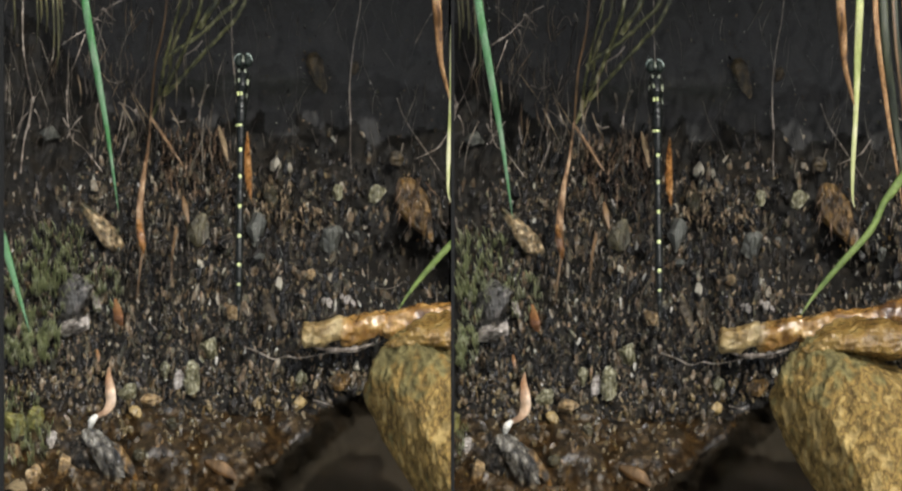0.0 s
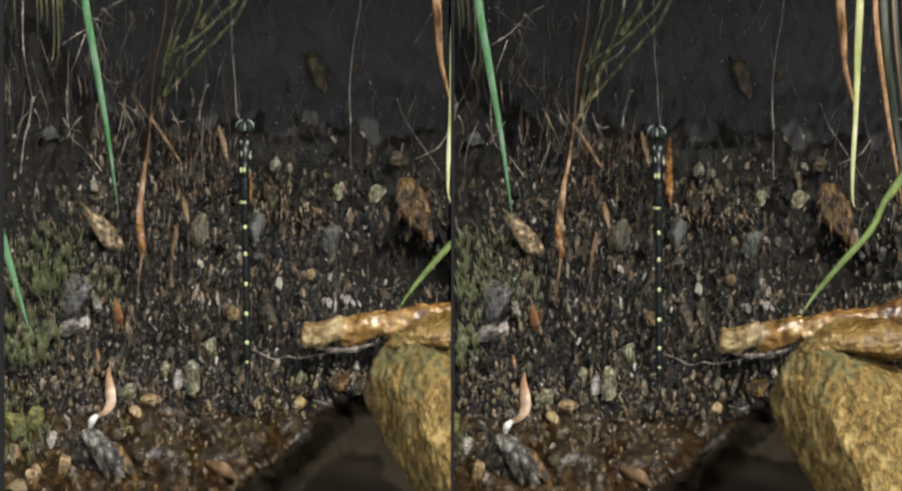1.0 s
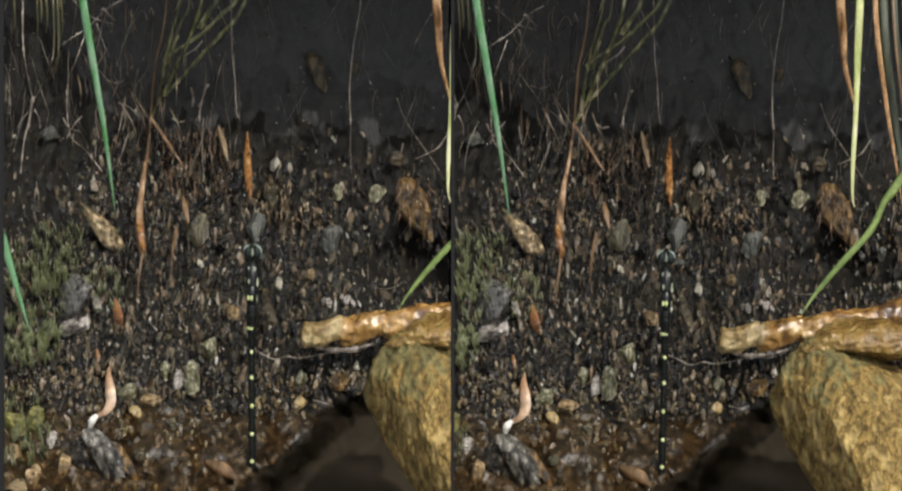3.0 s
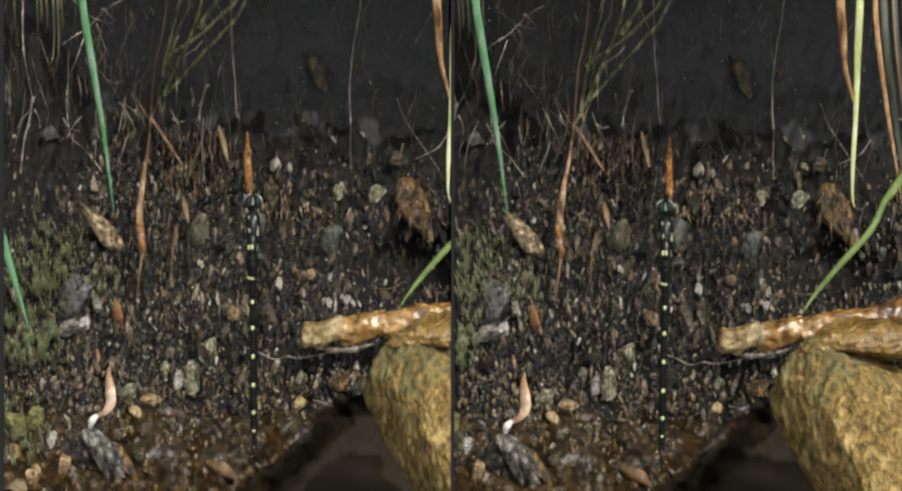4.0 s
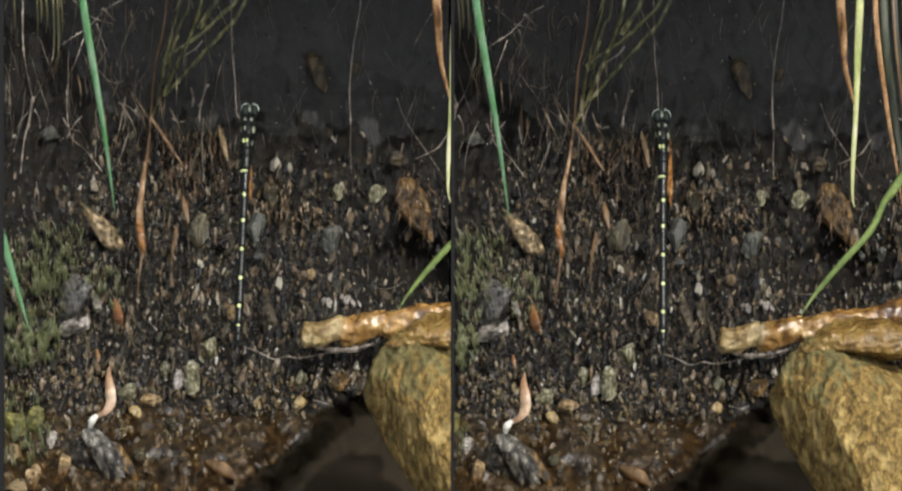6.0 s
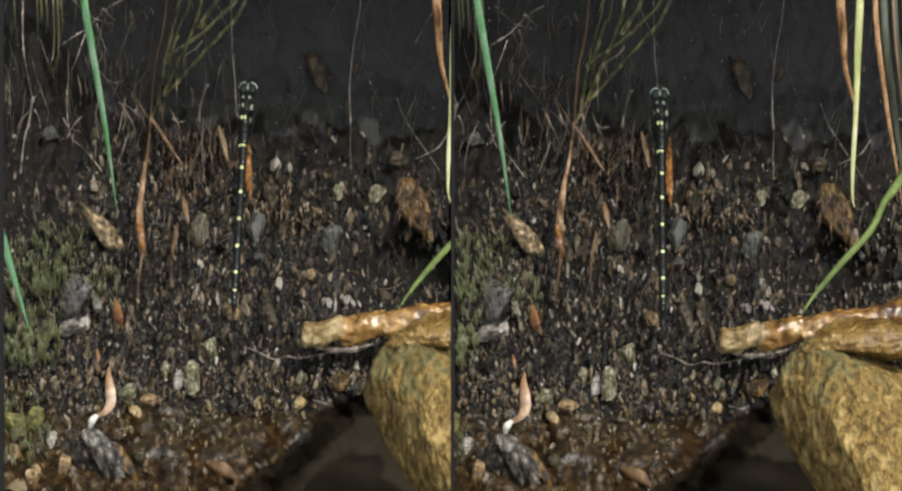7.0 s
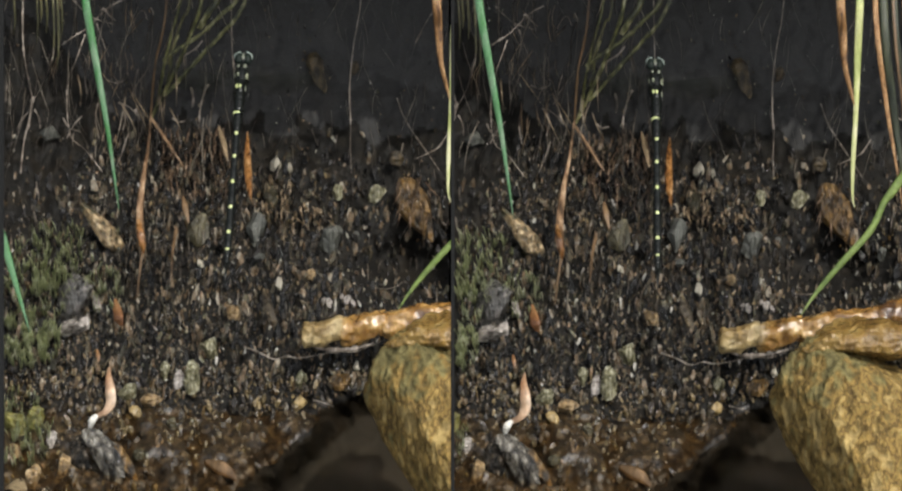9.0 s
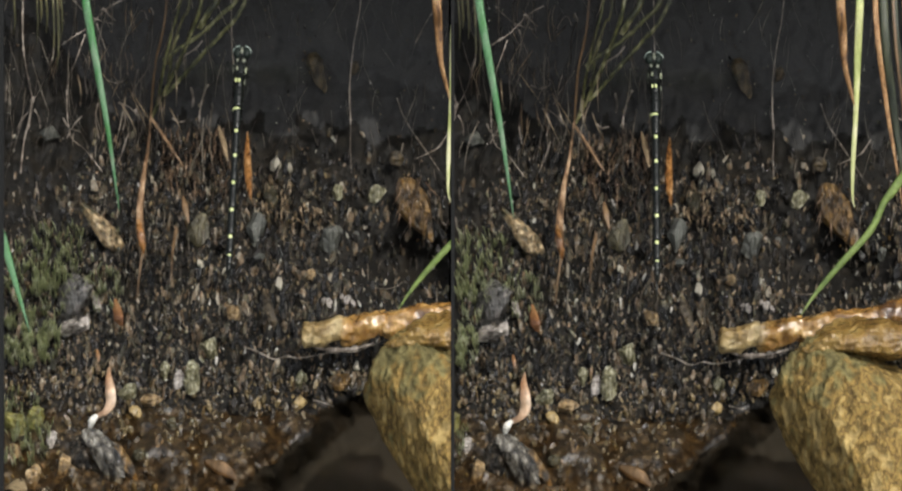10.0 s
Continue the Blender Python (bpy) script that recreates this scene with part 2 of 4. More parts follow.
def clear(name, tint, gloss, ior, ripple, rough):
    """Clear stuff: light passes straight, the sky mirrors in it by Fresnel."""
    m = bpy.data.materials.new(name)
    m.use_nodes = True
    n, ln = m.node_tree.nodes, m.node_tree.links
    n.remove(n["Principled BSDF"])
    tr, gl, mx, fr = n.new("ShaderNodeBsdfTransparent"), n.new("ShaderNodeBsdfGlossy"), n.new("ShaderNodeMixShader"), n.new("ShaderNodeFresnel")
    tr.inputs[0].default_value = (*tint, 1)
    gl.inputs["Roughness"].default_value = rough
    gl.inputs[0].default_value = (gloss, gloss, gloss, 1)
    fr.inputs[0].default_value = ior
    tc, nz, bp = n.new("ShaderNodeTexCoord"), n.new("ShaderNodeTexNoise"), n.new("ShaderNodeBump")
    nz.inputs["Scale"].default_value, nz.inputs["Detail"].default_value = 260, 3
    ln.new(tc.outputs["Object"], nz.inputs["Vector"])
    ln.new(nz.outputs[0], bp.inputs["Height"])
    bp.inputs["Strength"].default_value, bp.inputs["Distance"].default_value = ripple, 0.0015
    ln.new(bp.outputs[0], gl.inputs["Normal"])
    ln.new(bp.outputs[0], fr.inputs["Normal"])
    ln.new(fr.outputs[0], mx.inputs[0])
    ln.new(tr.outputs[0], mx.inputs[1])
    ln.new(gl.outputs[0], mx.inputs[2])
    ln.new(mx.outputs[0], n["Material Output"].inputs[0])
    return m


WATER = clear("stream_water", (0.9, 0.83, 0.72), 0.9, 1.33, 0.1, 0.12)
WING = clear("wing_membrane", (0.95, 0.95, 0.93), 0.6, 1.05, 0.02, 0.3)


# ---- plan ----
def depth(q):
    return FAR / (1 + q / BASE)


def at(side, u, v, q):
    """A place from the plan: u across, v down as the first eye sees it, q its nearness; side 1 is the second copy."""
    x, y, z = (u + 740 - q, v + 10, depth(q)) if side else (u, v, depth(q))
    return EYE + FWD * z + RIGHT * (z * (x - 784) / LENS) + UPV * (z * (426.5 - y) / LENS)


def unit(q):
    return depth(q) / LENS


KNOTS_V = [-430, -330, -230, -140, -60, 60, 150, 230, 280, 400, 500, 560, 640, 725]
KNOTS_Q = [17.5, 19.0, 17.5, 10.0, 2.0, 0.6, 1.0, 2.2, 3.5, 7.0, 10.4, 12.0, 13.4, 15.4]


def bed(v, deep):
    """Nearness of a level bed that far below the water."""
    z = (EYE.z + deep) / (math.sin(PITCH) - (426.5 - v) / LENS * math.cos(PITCH))
    return BASE * (FAR / z - 1)


def smooth(a, b, x):
    t = np.clip((x - a) / (b - a), 0, 1)
    return t * t * (3 - 2 * t)


def hollow(u, v):
    """1 in the drowned hollow beside the boulder, 0 outside it."""
    cut = ((u - 615) * 153 + (v - 700) * 180) / 236
    return float(smooth(5, 45, cut) * (640 < v < 1000) * (150 < u < 1000))


def ground_q(u, v):
    u, v = np.asarray(u, float), np.asarray(v, float)
    q = sum(np.interp(v + d, KNOTS_V, KNOTS_Q) for d in (-40, -20, 0, 20, 40)) / 5
    # unseen overhang above the view, shaped to keep sun off the upper bank
    lip = smooth(-40, -200, v) * (smooth(120, 420, u) * 8.0 - 6.0 + 1.6 * np.sin(u * 0.031) + 1.3 * np.sin(u * 0.083 + 1) + 0.9 * np.sin(u * 0.21))
    # dent pressed into the bank so the patch under the rusty stone stays shaded
    q = q - 4.5 * np.exp(-((u - 735) / 105) ** 2 - ((v - 462) / 62) ** 2)
    # bed sunk beside the boulder to keep that corner of the pool dark
    cut = ((u - 615) * 153 + (v - 700) * 180) / 236
    cut = cut + 7 * np.sin(u * 0.05 + v * 0.03) + 3 * np.sin(u * 0.13 - v * 0.07)
    pit = smooth(-25, 75, cut) * smooth(1000, 860, v) * smooth(1000, 850, u) * 4.5
    return -pit + np.where(v > 725, bed(np.maximum(v, 725), 0.0004 + 0.004 * smooth(740, 900, v)), q + lip)


def rough_q(u, v):
    """Uneven soil: lumps of a few millimetres, fewer on the smooth upper bank."""
    p = Vector((u * 0.02, v * 0.012, 0))
    lump = 0.35 + 0.65 * min(1, max(0, (v - 120) / 120))
    return lump * (0.9 * noise.noise(p) + 0.5 * noise.noise(p * 2.7) + 0.3 * noise.noise(p * 7.1))


LEVELS = [float(k) for k in ground_q(300.0 + 0 * np.arange(-430, 1100), np.arange(-430, 1100))]


def full_q(u, v):
    if v < -30 or v > 720:
        return float(ground_q(u, v)) + rough_q(u, v)
    if u > 500 and 300 < v:
        return float(ground_q(u, v)) + rough_q(u, v)
    k = int(v)
    return LEVELS[k + 430] + (LEVELS[k + 431] - LEVELS[k + 430]) * (v - k) + rough_q(u, v)


# ---- building ----
def keep_side(bm, side):
    """Trim at the divider between the two copies."""
    xs = [w.co.x for w in bm.verts]
    edge = 0.0006 if side else -0.0001
    if side and min(xs) < edge:
        bmesh.ops.bisect_plane(bm, geom=bm.verts[:] + bm.edges[:] + bm.faces[:], plane_co=(edge, 0, 0), plane_no=(-1, 0, 0), clear_outer=True)
    if not side and max(xs) > edge:
        bmesh.ops.bisect_plane(bm, geom=bm.verts[:] + bm.edges[:] + bm.faces[:], plane_co=(edge, 0, 0), plane_no=(1, 0, 0), clear_outer=True)


def mesh_of(name, bm, material, shade=True, sharp=0.0):
    me = bpy.data.meshes.new(name)
    bmesh.ops.recalc_face_normals(bm, faces=bm.faces[:])
    bm.to_mesh(me)
    bm.free()
    me.materials.append(material)
    if shade:
        me.polygons.foreach_set("use_smooth", [True] * len(me.polygons))
        if sharp:
            me.set_sharp_from_angle(angle=sharp)
    return me


def part(name, bm, material, parent, label="", shade=True):
    ob = new(name, mesh_of(name, bm, material, shade))
    ob.parent = parent
    if label:
        tagged(ob, label)
    return ob


def thing(name, bm, material, origin, side, label, category, group="", kind="", shade=True, sharp=0.0):
    """A top-level mesh built in world places, with its origin at its base. None if the divider trims it all away."""
    keep_side(bm, side)
    if len(bm.faces) < 3:
        bm.free()
        return None
    bmesh.ops.translate(bm, verts=bm.verts[:], vec=-Vector(origin))
    ob = new(name, mesh_of(name, bm, material, shade, sharp))
    ob.location = origin
    return tagged(ob, label, category, group, kind)


def spline(points, steps):
    """Catmull-Rom through control points of any length."""
    pts = [np.array(p, float) for p in points]
    pts = [2 * pts[0] - pts[1], *pts, 2 * pts[-1] - pts[-2]]
    out = []
    for i in range(1, len(pts) - 2):
        a, b, c, d = pts[i - 1:i + 3]
        for k in range(steps):
            t = k / steps
            out.append(0.5 * (2 * b + (c - a) * t + (2 * a - 5 * b + 4 * c - d) * t * t + (3 * b - a - 3 * c + d) * t ** 3))
    return out + [pts[-2]]


def strand(bm, side, ctrl, flat=1.0, steps=8, ring=6, turn=0.0, jag=0.0):
    """A tapering strand through (u, v, q, width); flat below 1 makes a leaf blade with a keel."""
    rows = []
    pts = spline(ctrl, steps)
    places = [at(side, *p[:3]) for p in pts]
    for i, p in enumerate(pts):
        a, b = places[max(0, i - 1)], places[min(len(pts) - 1, i + 1)]
        tan = (b - a).normalized()
        wide = tan.cross(FWD)
        wide = wide.normalized() if wide.length > 0.2 else RIGHT
        thick = tan.cross(wide).normalized()
        if turn:
            spin = Matrix.Rotation(turn * i / len(pts), 3, tan)
            wide, thick = spin @ wide, spin @ thick
        r = max(0.25, p[3] / 2 * (1 + jag * noise.noise(Vector((i * 0.55, p[0] * 0.1, p[1] * 0.1))))) * unit(p[2])
        loop = []
        for k in range(ring):
            ang = 2 * math.pi * k / ring
            s, c = math.sin(ang), math.cos(ang)
            keel = (1 - flat) * 0.2 * (1 - abs(c)) if flat < 1 else 0
            loop.append(bm.verts.new(places[i] + wide * (r * c) + thick * (r * s * flat + r * keel)))
        rows.append(loop)
    for a, b in zip(rows, rows[1:]):
        for k in range(ring):
            bm.faces.new((a[k], a[(k + 1) % ring], b[(k + 1) % ring], b[k]))
    bm.faces.new(rows[0])
    bm.faces.new(rows[-1][::-1])
    return places


def grass(name, side, ctrl, material, label, category, flat=0.2, turn=0.0, group="", jag=0.0):
    bm = bmesh.new()
    places = strand(bm, side, ctrl, flat, turn=turn, ring=8 if flat < 1 else 6, jag=jag)
    return thing(name, bm, material, places[0], side, label, category, group)


def rock_bm(seed, facets=13, detail=4, rough=0.16, cut=(0.45, 0.85)):
    """An angular stone of radius about 1: a ball cut by random planes, then weathered."""
    rng = random.Random(seed)
    bm = bmesh.new()
    bmesh.ops.create_icosphere(bm, subdivisions=detail, radius=1)
    planes = []
    for _ in range(facets):
        d = Vector((rng.gauss(0, 1), rng.gauss(0, 1), rng.gauss(0, 1))).normalized()
        planes.append((d, rng.uniform(*cut)))
    off = Vector((rng.uniform(-50, 50), rng.uniform(-50, 50), 0))
    for w in bm.verts:
        c = w.co.copy()
        for d, h in planes:
            over = c.dot(d) - h
            if over > 0:
                c -= d * over * 0.98
        c *= 1 + rough * noise.noise(c * 1.7 + off) + rough * 0.8 * abs(noise.noise(c * 4 + off)) + rough * 0.5 * noise.noise(c * 10 + off)
        w.co = c
    return bm


def stone(side, u, v, w, h, lean, material, seed, label, name="stone", q=None, deep=0.8, group="", facets=13, detail=4, sunk=0.4):
    """A stone w across and h high, leaning by degrees, bedded in the ground under it."""
    if q is None:
        q = full_q(u, v + h * 0.3) + (0.5 - sunk) * deep * w * PX / 0.0063
    k = unit(q)
    bm = rock_bm(seed, facets, detail)
    turn = Matrix.Rotation(radians(lean), 3, "Y")
    place = at(side, u, v, q)
    basis = Matrix((RIGHT, FWD, UPV)).transposed()
    for x in bm.verts:
        c = x.co
        x.co = place + basis @ (turn @ Vector((c.x * w / 2 * k, c.y * w / 2 * deep * k, c.z * h / 2 * k)))
    low = place - UPV * (h * 0.45 * k)
    return thing(name, bm, material, low, side, label, "stone", group, sharp=0.35)


# ---- structure ----
def ground(side):
    """The bank and the bed of the pool: one sheet of soil from behind the camera over the bank's unseen lip."""
    inner = np.arange(-300, 785, 5.0) if not side else np.arange(788, 1870, 5.0)
    far = [300, 700, 1500, 4000, 20000, 120000]
    xs = np.array([inner[0] - d for d in far[::-1]] + list(inner)) if not side else np.array(list(inner) + [inner[-1] + d for d in far])
    if side:
        xs[0] = 784.0
    vs = np.array(list(np.arange(-430, 960, 5.0)) + [1000, 1100, 1300, 1700, 2500, 4500, 9000])
    verts = []
    for v in vs:
        us = xs - 740 + ground_q(xs - 735, v + 0 * xs) if side else xs
        # unseen lip pushed out by the seam, blocking sun from the first copy
        if side and v < -40:
            us = np.maximum(us, 640 - (xs - 784) * 1.2)
        for x, u, q in zip(xs, us, ground_q(us, v + 0 * us)):
            q = float(q)
            if -700 < u < 1500 and v < 1000:
                q += rough_q(u, v) * (1 - 0.9 * hollow(u, v))
            z = depth(q)
            y = v + (10 if side else 0)
            verts.append(EYE + FWD * z + RIGHT * (z * (x - 784) / LENS) + UPV * (z * (426.5 - y) / LENS))
    n = len(xs)
    top = [w.copy() for w in verts[:n]]
    extra = []
    # unseen hillside added behind, so the water mirrors dark ground, not sky
    for back, up in ((0.03, 0.17), (0.07, 0.19), (0.12, 0.25), (0.3, 0.5), (0.8, 1.2), (3, 4), (12, 14), (60, 40)):
        extra = [Vector((w.x, w.y + back, up + up * 0.12 * noise.noise(Vector((w.x / up * 1.5, up, 1))))) for w in top] + extra
    verts = extra + verts
    low = verts[-n:]
    for back, up in ((1, 0), (3, 0), (5, 0.15), (9, 0.6), (60, 6)):
        verts += [Vector((w.x, w.y - back, w.z + up)) for w in low]
    rows = len(verts) // n
    faces = [(r * n + c, (r + 1) * n + c, (r + 1) * n + c + 1, r * n + c + 1) for r in range(rows - 1) for c in range(n - 1)]
    me = bpy.data.meshes.new("ground")
    me.from_pydata([tuple(w) for w in verts], [], faces)
    me.polygons.foreach_set("use_smooth", [True] * len(me.polygons))
    for soil in (SHADESOIL, MIDSOIL, SUNSOIL, HOLLOWSOIL):
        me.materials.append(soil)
    first = len(extra) // n
    for r in range(rows - 1):
        v = vs[r - first] if 0 <= r - first < len(vs) else (1000 if r >= first else -999)
        for c in range(n - 1):
            u = xs[c] - (735 if side else 0)
            # wet marks where the soil tone steps down, following the sunlit ground
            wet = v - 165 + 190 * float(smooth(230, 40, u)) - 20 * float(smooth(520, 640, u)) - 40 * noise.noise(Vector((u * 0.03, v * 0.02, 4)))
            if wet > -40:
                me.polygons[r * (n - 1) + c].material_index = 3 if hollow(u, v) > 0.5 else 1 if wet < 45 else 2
    ob = new("ground", me)
    tagged(ob, "dark wet soil of the stream bank and pool bed", "ground", kind="structure")
    return ob


def water(side):
    """A clear sheet over one copy's pool; the second copy lies a hair lower."""
    level = -10 * unit(19) * math.cos(PITCH) if side else 0
    bm = bmesh.new()
    bmesh.ops.create_grid(bm, x_segments=80, y_segments=60, size=0.5)
    for w in bm.verts:
        a = (w.co.x + 0.5) * (1 if side else -1)
        b = w.co.y * 2
        x, y = a * (0.25 + 0.9 * abs(a) ** 3), 0.86 - (1 - b) * (0.1 + 0.55 * (1 - b) ** 2)
        w.co = (x, y, level + 0.0003 * noise.noise(Vector((x * 90, y * 90, 3))))
    bmesh.ops.recalc_face_normals(bm, faces=bm.faces[:])
    if bm.faces[0].normal.z < 0:
        bmesh.ops.reverse_faces(bm, faces=bm.faces[:])
    me = bpy.data.meshes.new("water")
    bm.to_mesh(me)
    bm.free()
    me.polygons.foreach_set("use_smooth", [True] * len(me.polygons))
    me.materials.append(WATER)
    tagged(new("water", me), "clear shallow brown stream water over silt", "water", kind="structure")


def divider(name, x0, x1):
    """A thin dark upright board between the copies."""
    z = 0.72
    bm = bmesh.new()
    bmesh.ops.create_cube(bm, size=1)
    a, b = z * (x0 - 784) / LENS, z * (x1 - 784) / LENS
    bmesh.ops.scale(bm, vec=(b - a, 0.0012, 0.3), verts=bm.verts[:])
    bmesh.ops.bevel(bm, geom=bm.edges[:], offset=0.0001, segments=1, affect="EDGES")
    ob = new(name, mesh_of(name, bm, POST, False))
    ob.location = EYE + FWD * z + RIGHT * ((a + b) / 2)
    ob.rotation_euler.x = -PITCH
    tagged(ob, "thin dark grey upright dividing strip", "divider", kind="structure")


# ---- loose stuff ----
ICO = {}
for level in (1, 2):
    b = bmesh.new()
    bmesh.ops.create_icosphere(b, subdivisions=level, radius=1)
    b.verts.index_update()
    ICO[level] = (np.array([w.co for w in b.verts]), np.array([[w.index for w in f.verts] for f in b.faces]))
    b.free()
BASIS = np.array([RIGHT, FWD, UPV])


def gravel_plan(seed, count, v0, v1, r0, r1, tall, u0=-260, u1=1120):
    rng = np.random.RandomState(seed)
    rows = []
    for _ in range(count):
        u, v = rng.uniform(u0, u1), rng.uniform(v0, v1)
        r = r0 * (r1 / r0) ** (rng.rand() ** 2.0)
        top = 205 + 22 * math.sin(u * 0.017) + 75 * math.exp(-((u - 10) / 110) ** 2) + 30 * smooth(500, 640, u)
        if rng.rand() > smooth(top, top + 135, v) + 0.08 and v0 > 150:
            continue
        if v > 690 and (u - 615) * 153 + (v - 700) * 180 > -15000 + 12000 * rng.rand():
            continue
        # gravel left out of both sunk patches, which should read dark
        if rng.rand() < 0.9 * math.exp(-((u - 722) / 120) ** 2 - ((v - 458) / 66) ** 2) + math.exp(-((u - 590) / 80) ** 2 - ((v - 815) / 55) ** 2):
            continue
        if v0 > 150 and rng.rand() < 0.6 * math.exp(-((u - 60) / 120) ** 2 - ((v - 360) / 75) ** 2) + 0.88 * math.exp(-((u - 690) / 130) ** 2 - ((v - 340) / 120) ** 2):
            continue
        rows.append((u, v, r, r * rng.uniform(1.6, tall), rng.normal(0, 15), rng.uniform(0, 1), rng.randint(1 << 30)))
    return rows


def gravel(side, rows, material, label, name, lift=0.7):
    verts, faces, count = [], [], 0
    for u, v, r, tall, lean, jig, seed in rows:
        q = full_q(u, v) + lift * r * PX / 0.0063 * 0.8 + jig * 0.15
        x = u + (740 - q if side else 0)
        if (side and (x < 792 + r or x > 1900)) or (not side and x > 783 - r):
            continue
        base, tri = ICO[2 if r > 4.5 else 1]
        rng = np.random.RandomState(seed)
        p = base * (1 + rng.normal(0, 0.13, (len(base), 1)))
        for _ in range(5):
            d = rng.normal(0, 1, 3)
            d /= np.linalg.norm(d)
            over = np.maximum(p @ d - rng.uniform(0.3, 0.75), 0)
            p = p - np.outer(over, d) * 0.9
        k = unit(q)
        p = p * np.array([r * k, r * k * 0.8, tall * k])
        a = radians(lean)
        rot = np.array([[math.cos(a), 0, math.sin(a)], [0, 1, 0], [-math.sin(a), 0, math.cos(a)]])
        verts.append(p @ rot.T @ BASIS + np.array(at(side, u, v, q)))
        faces.append(tri + count)
        count += len(p)
    me = bpy.data.meshes.new(name)
    me.from_pydata(np.concatenate(verts).tolist(), [], np.concatenate(faces).tolist())
    me.materials.append(material)
    ob = new(name, me)
    return tagged(ob, label, "gravel", kind="stuff")


def fibres(side, seed, count, u0, u1, v0, v1, material, name, label, long=(25, 80), wide=(0.8, 2.0), fall=12, near=(0.5, 4)):
    """Fine dead roots and grass ends hanging down the bank."""
    rng = random.Random(seed)
    bm = bmesh.new()
    for _ in range(count):
        u, v = rng.uniform(u0, u1), rng.uniform(v0, v1)
        ln, w, lean, up = rng.uniform(*long), rng.uniform(*wide), rng.gauss(0, fall) / 50, rng.uniform(*near)
        bow = rng.gauss(0, 0.05)
        pts = []
        for k in range(4):
            t = k / 3
            uu, vv = u + ln * (lean * t + bow * math.sin(t * 3)), v + ln * t
            pts.append((uu, vv, full_q(uu, vv) + up * (0.5 + math.sin(t * 3.1) * 0.6), w * (1 - 0.6 * t)))
        x = [p[0] + (740 - p[2] if side else 0) for p in pts]
        if (side and min(x) < 792) or (not side and max(x) > 782):
            continue
        strand(bm, side, pts, steps=3, ring=4)
    ob = new(name, mesh_of(name, bm, material))
    return tagged(ob, label, "roots", kind="stuff")


def moss(side, seed, u, v, ru, rv, count, label):
    """A cushion of many short pointed shoots."""
    rng = random.Random(seed)
    bm = bmesh.new()
    for _ in range(count):
        a, r = rng.uniform(0, 6.28), rng.random() ** 0.6
        uu, vv = u + ru * r * math.cos(a), v + rv * r * math.sin(a)
        if noise.noise(Vector((uu * 0.07, vv * 0.035, seed))) < -0.06:
            continue
        q = full_q(uu, vv) + rng.uniform(0.2, 1.0)
        x = uu + (740 - q if side else 0)
        if (side and x < 794) or (not side and x > 780):
            continue
        ln, w = rng.uniform(7, 20), rng.uniform(1.1, 2.8)
        lean = rng.gauss(0, 0.22)
        strand(bm, side, [(uu, vv, q - 0.3, w), (uu + lean * ln * 0.4, vv - ln * 0.5, q + 0.6, w), (uu + lean * ln, vv - ln, q + 1.2, 0.4)], steps=2, ring=4, flat=0.4)
    if not bm.faces:
        bm.free()
        return None
    ob = new("moss", mesh_of("moss", bm, MOSS))
    return tagged(ob, label, "moss", kind="stuff")


def silt(side):
    """Brown silt that has settled in the shallows, thin and patchy."""
    xs = np.arange(-300, 785, 6.0) if not side else np.arange(790, 1870, 6.0)
    vs = np.arange(610, 960, 6.0)
    verts = []
    for v in vs:
        us = xs - 740 + ground_q(xs - 735, v + 0 * xs) if side else xs
        for x, u, q in zip(xs, us, ground_q(us, v + 0 * us)):
            cut = ((u - 615) * 153 + (v - 700) * 180) / 236
            wave = 0.45 * noise.noise(Vector((u * 0.022, v * 0.03, 9))) + 0.16 * noise.noise(Vector((u * 0.1, v * 0.12, 9)))
            q = float(q) + rough_q(u, v) * 0.9 - 0.72 + 1.12 * float(smooth(630, 760, v)) - 3 * float(smooth(-30, 40, cut)) + wave
            z = depth(q)
            verts.append(EYE + FWD * z + RIGHT * (z * (x - 784) / LENS) + UPV * (z * (426.5 - v - (10 if side else 0)) / LENS))
    n = len(xs)
    me = bpy.data.meshes.new("silt")
    me.from_pydata([tuple(w) for w in verts], [], [(r * n + c, (r + 1) * n + c, (r + 1) * n + c + 1, r * n + c + 1) for r in range(len(vs) - 1) for c in range(n - 1)])
    me.polygons.foreach_set("use_smooth", [True] * len(me.polygons))
    me.materials.append(SILT)
    tagged(new("silt", me), "brown silt settled on the pool bed", "silt", kind="stuff")


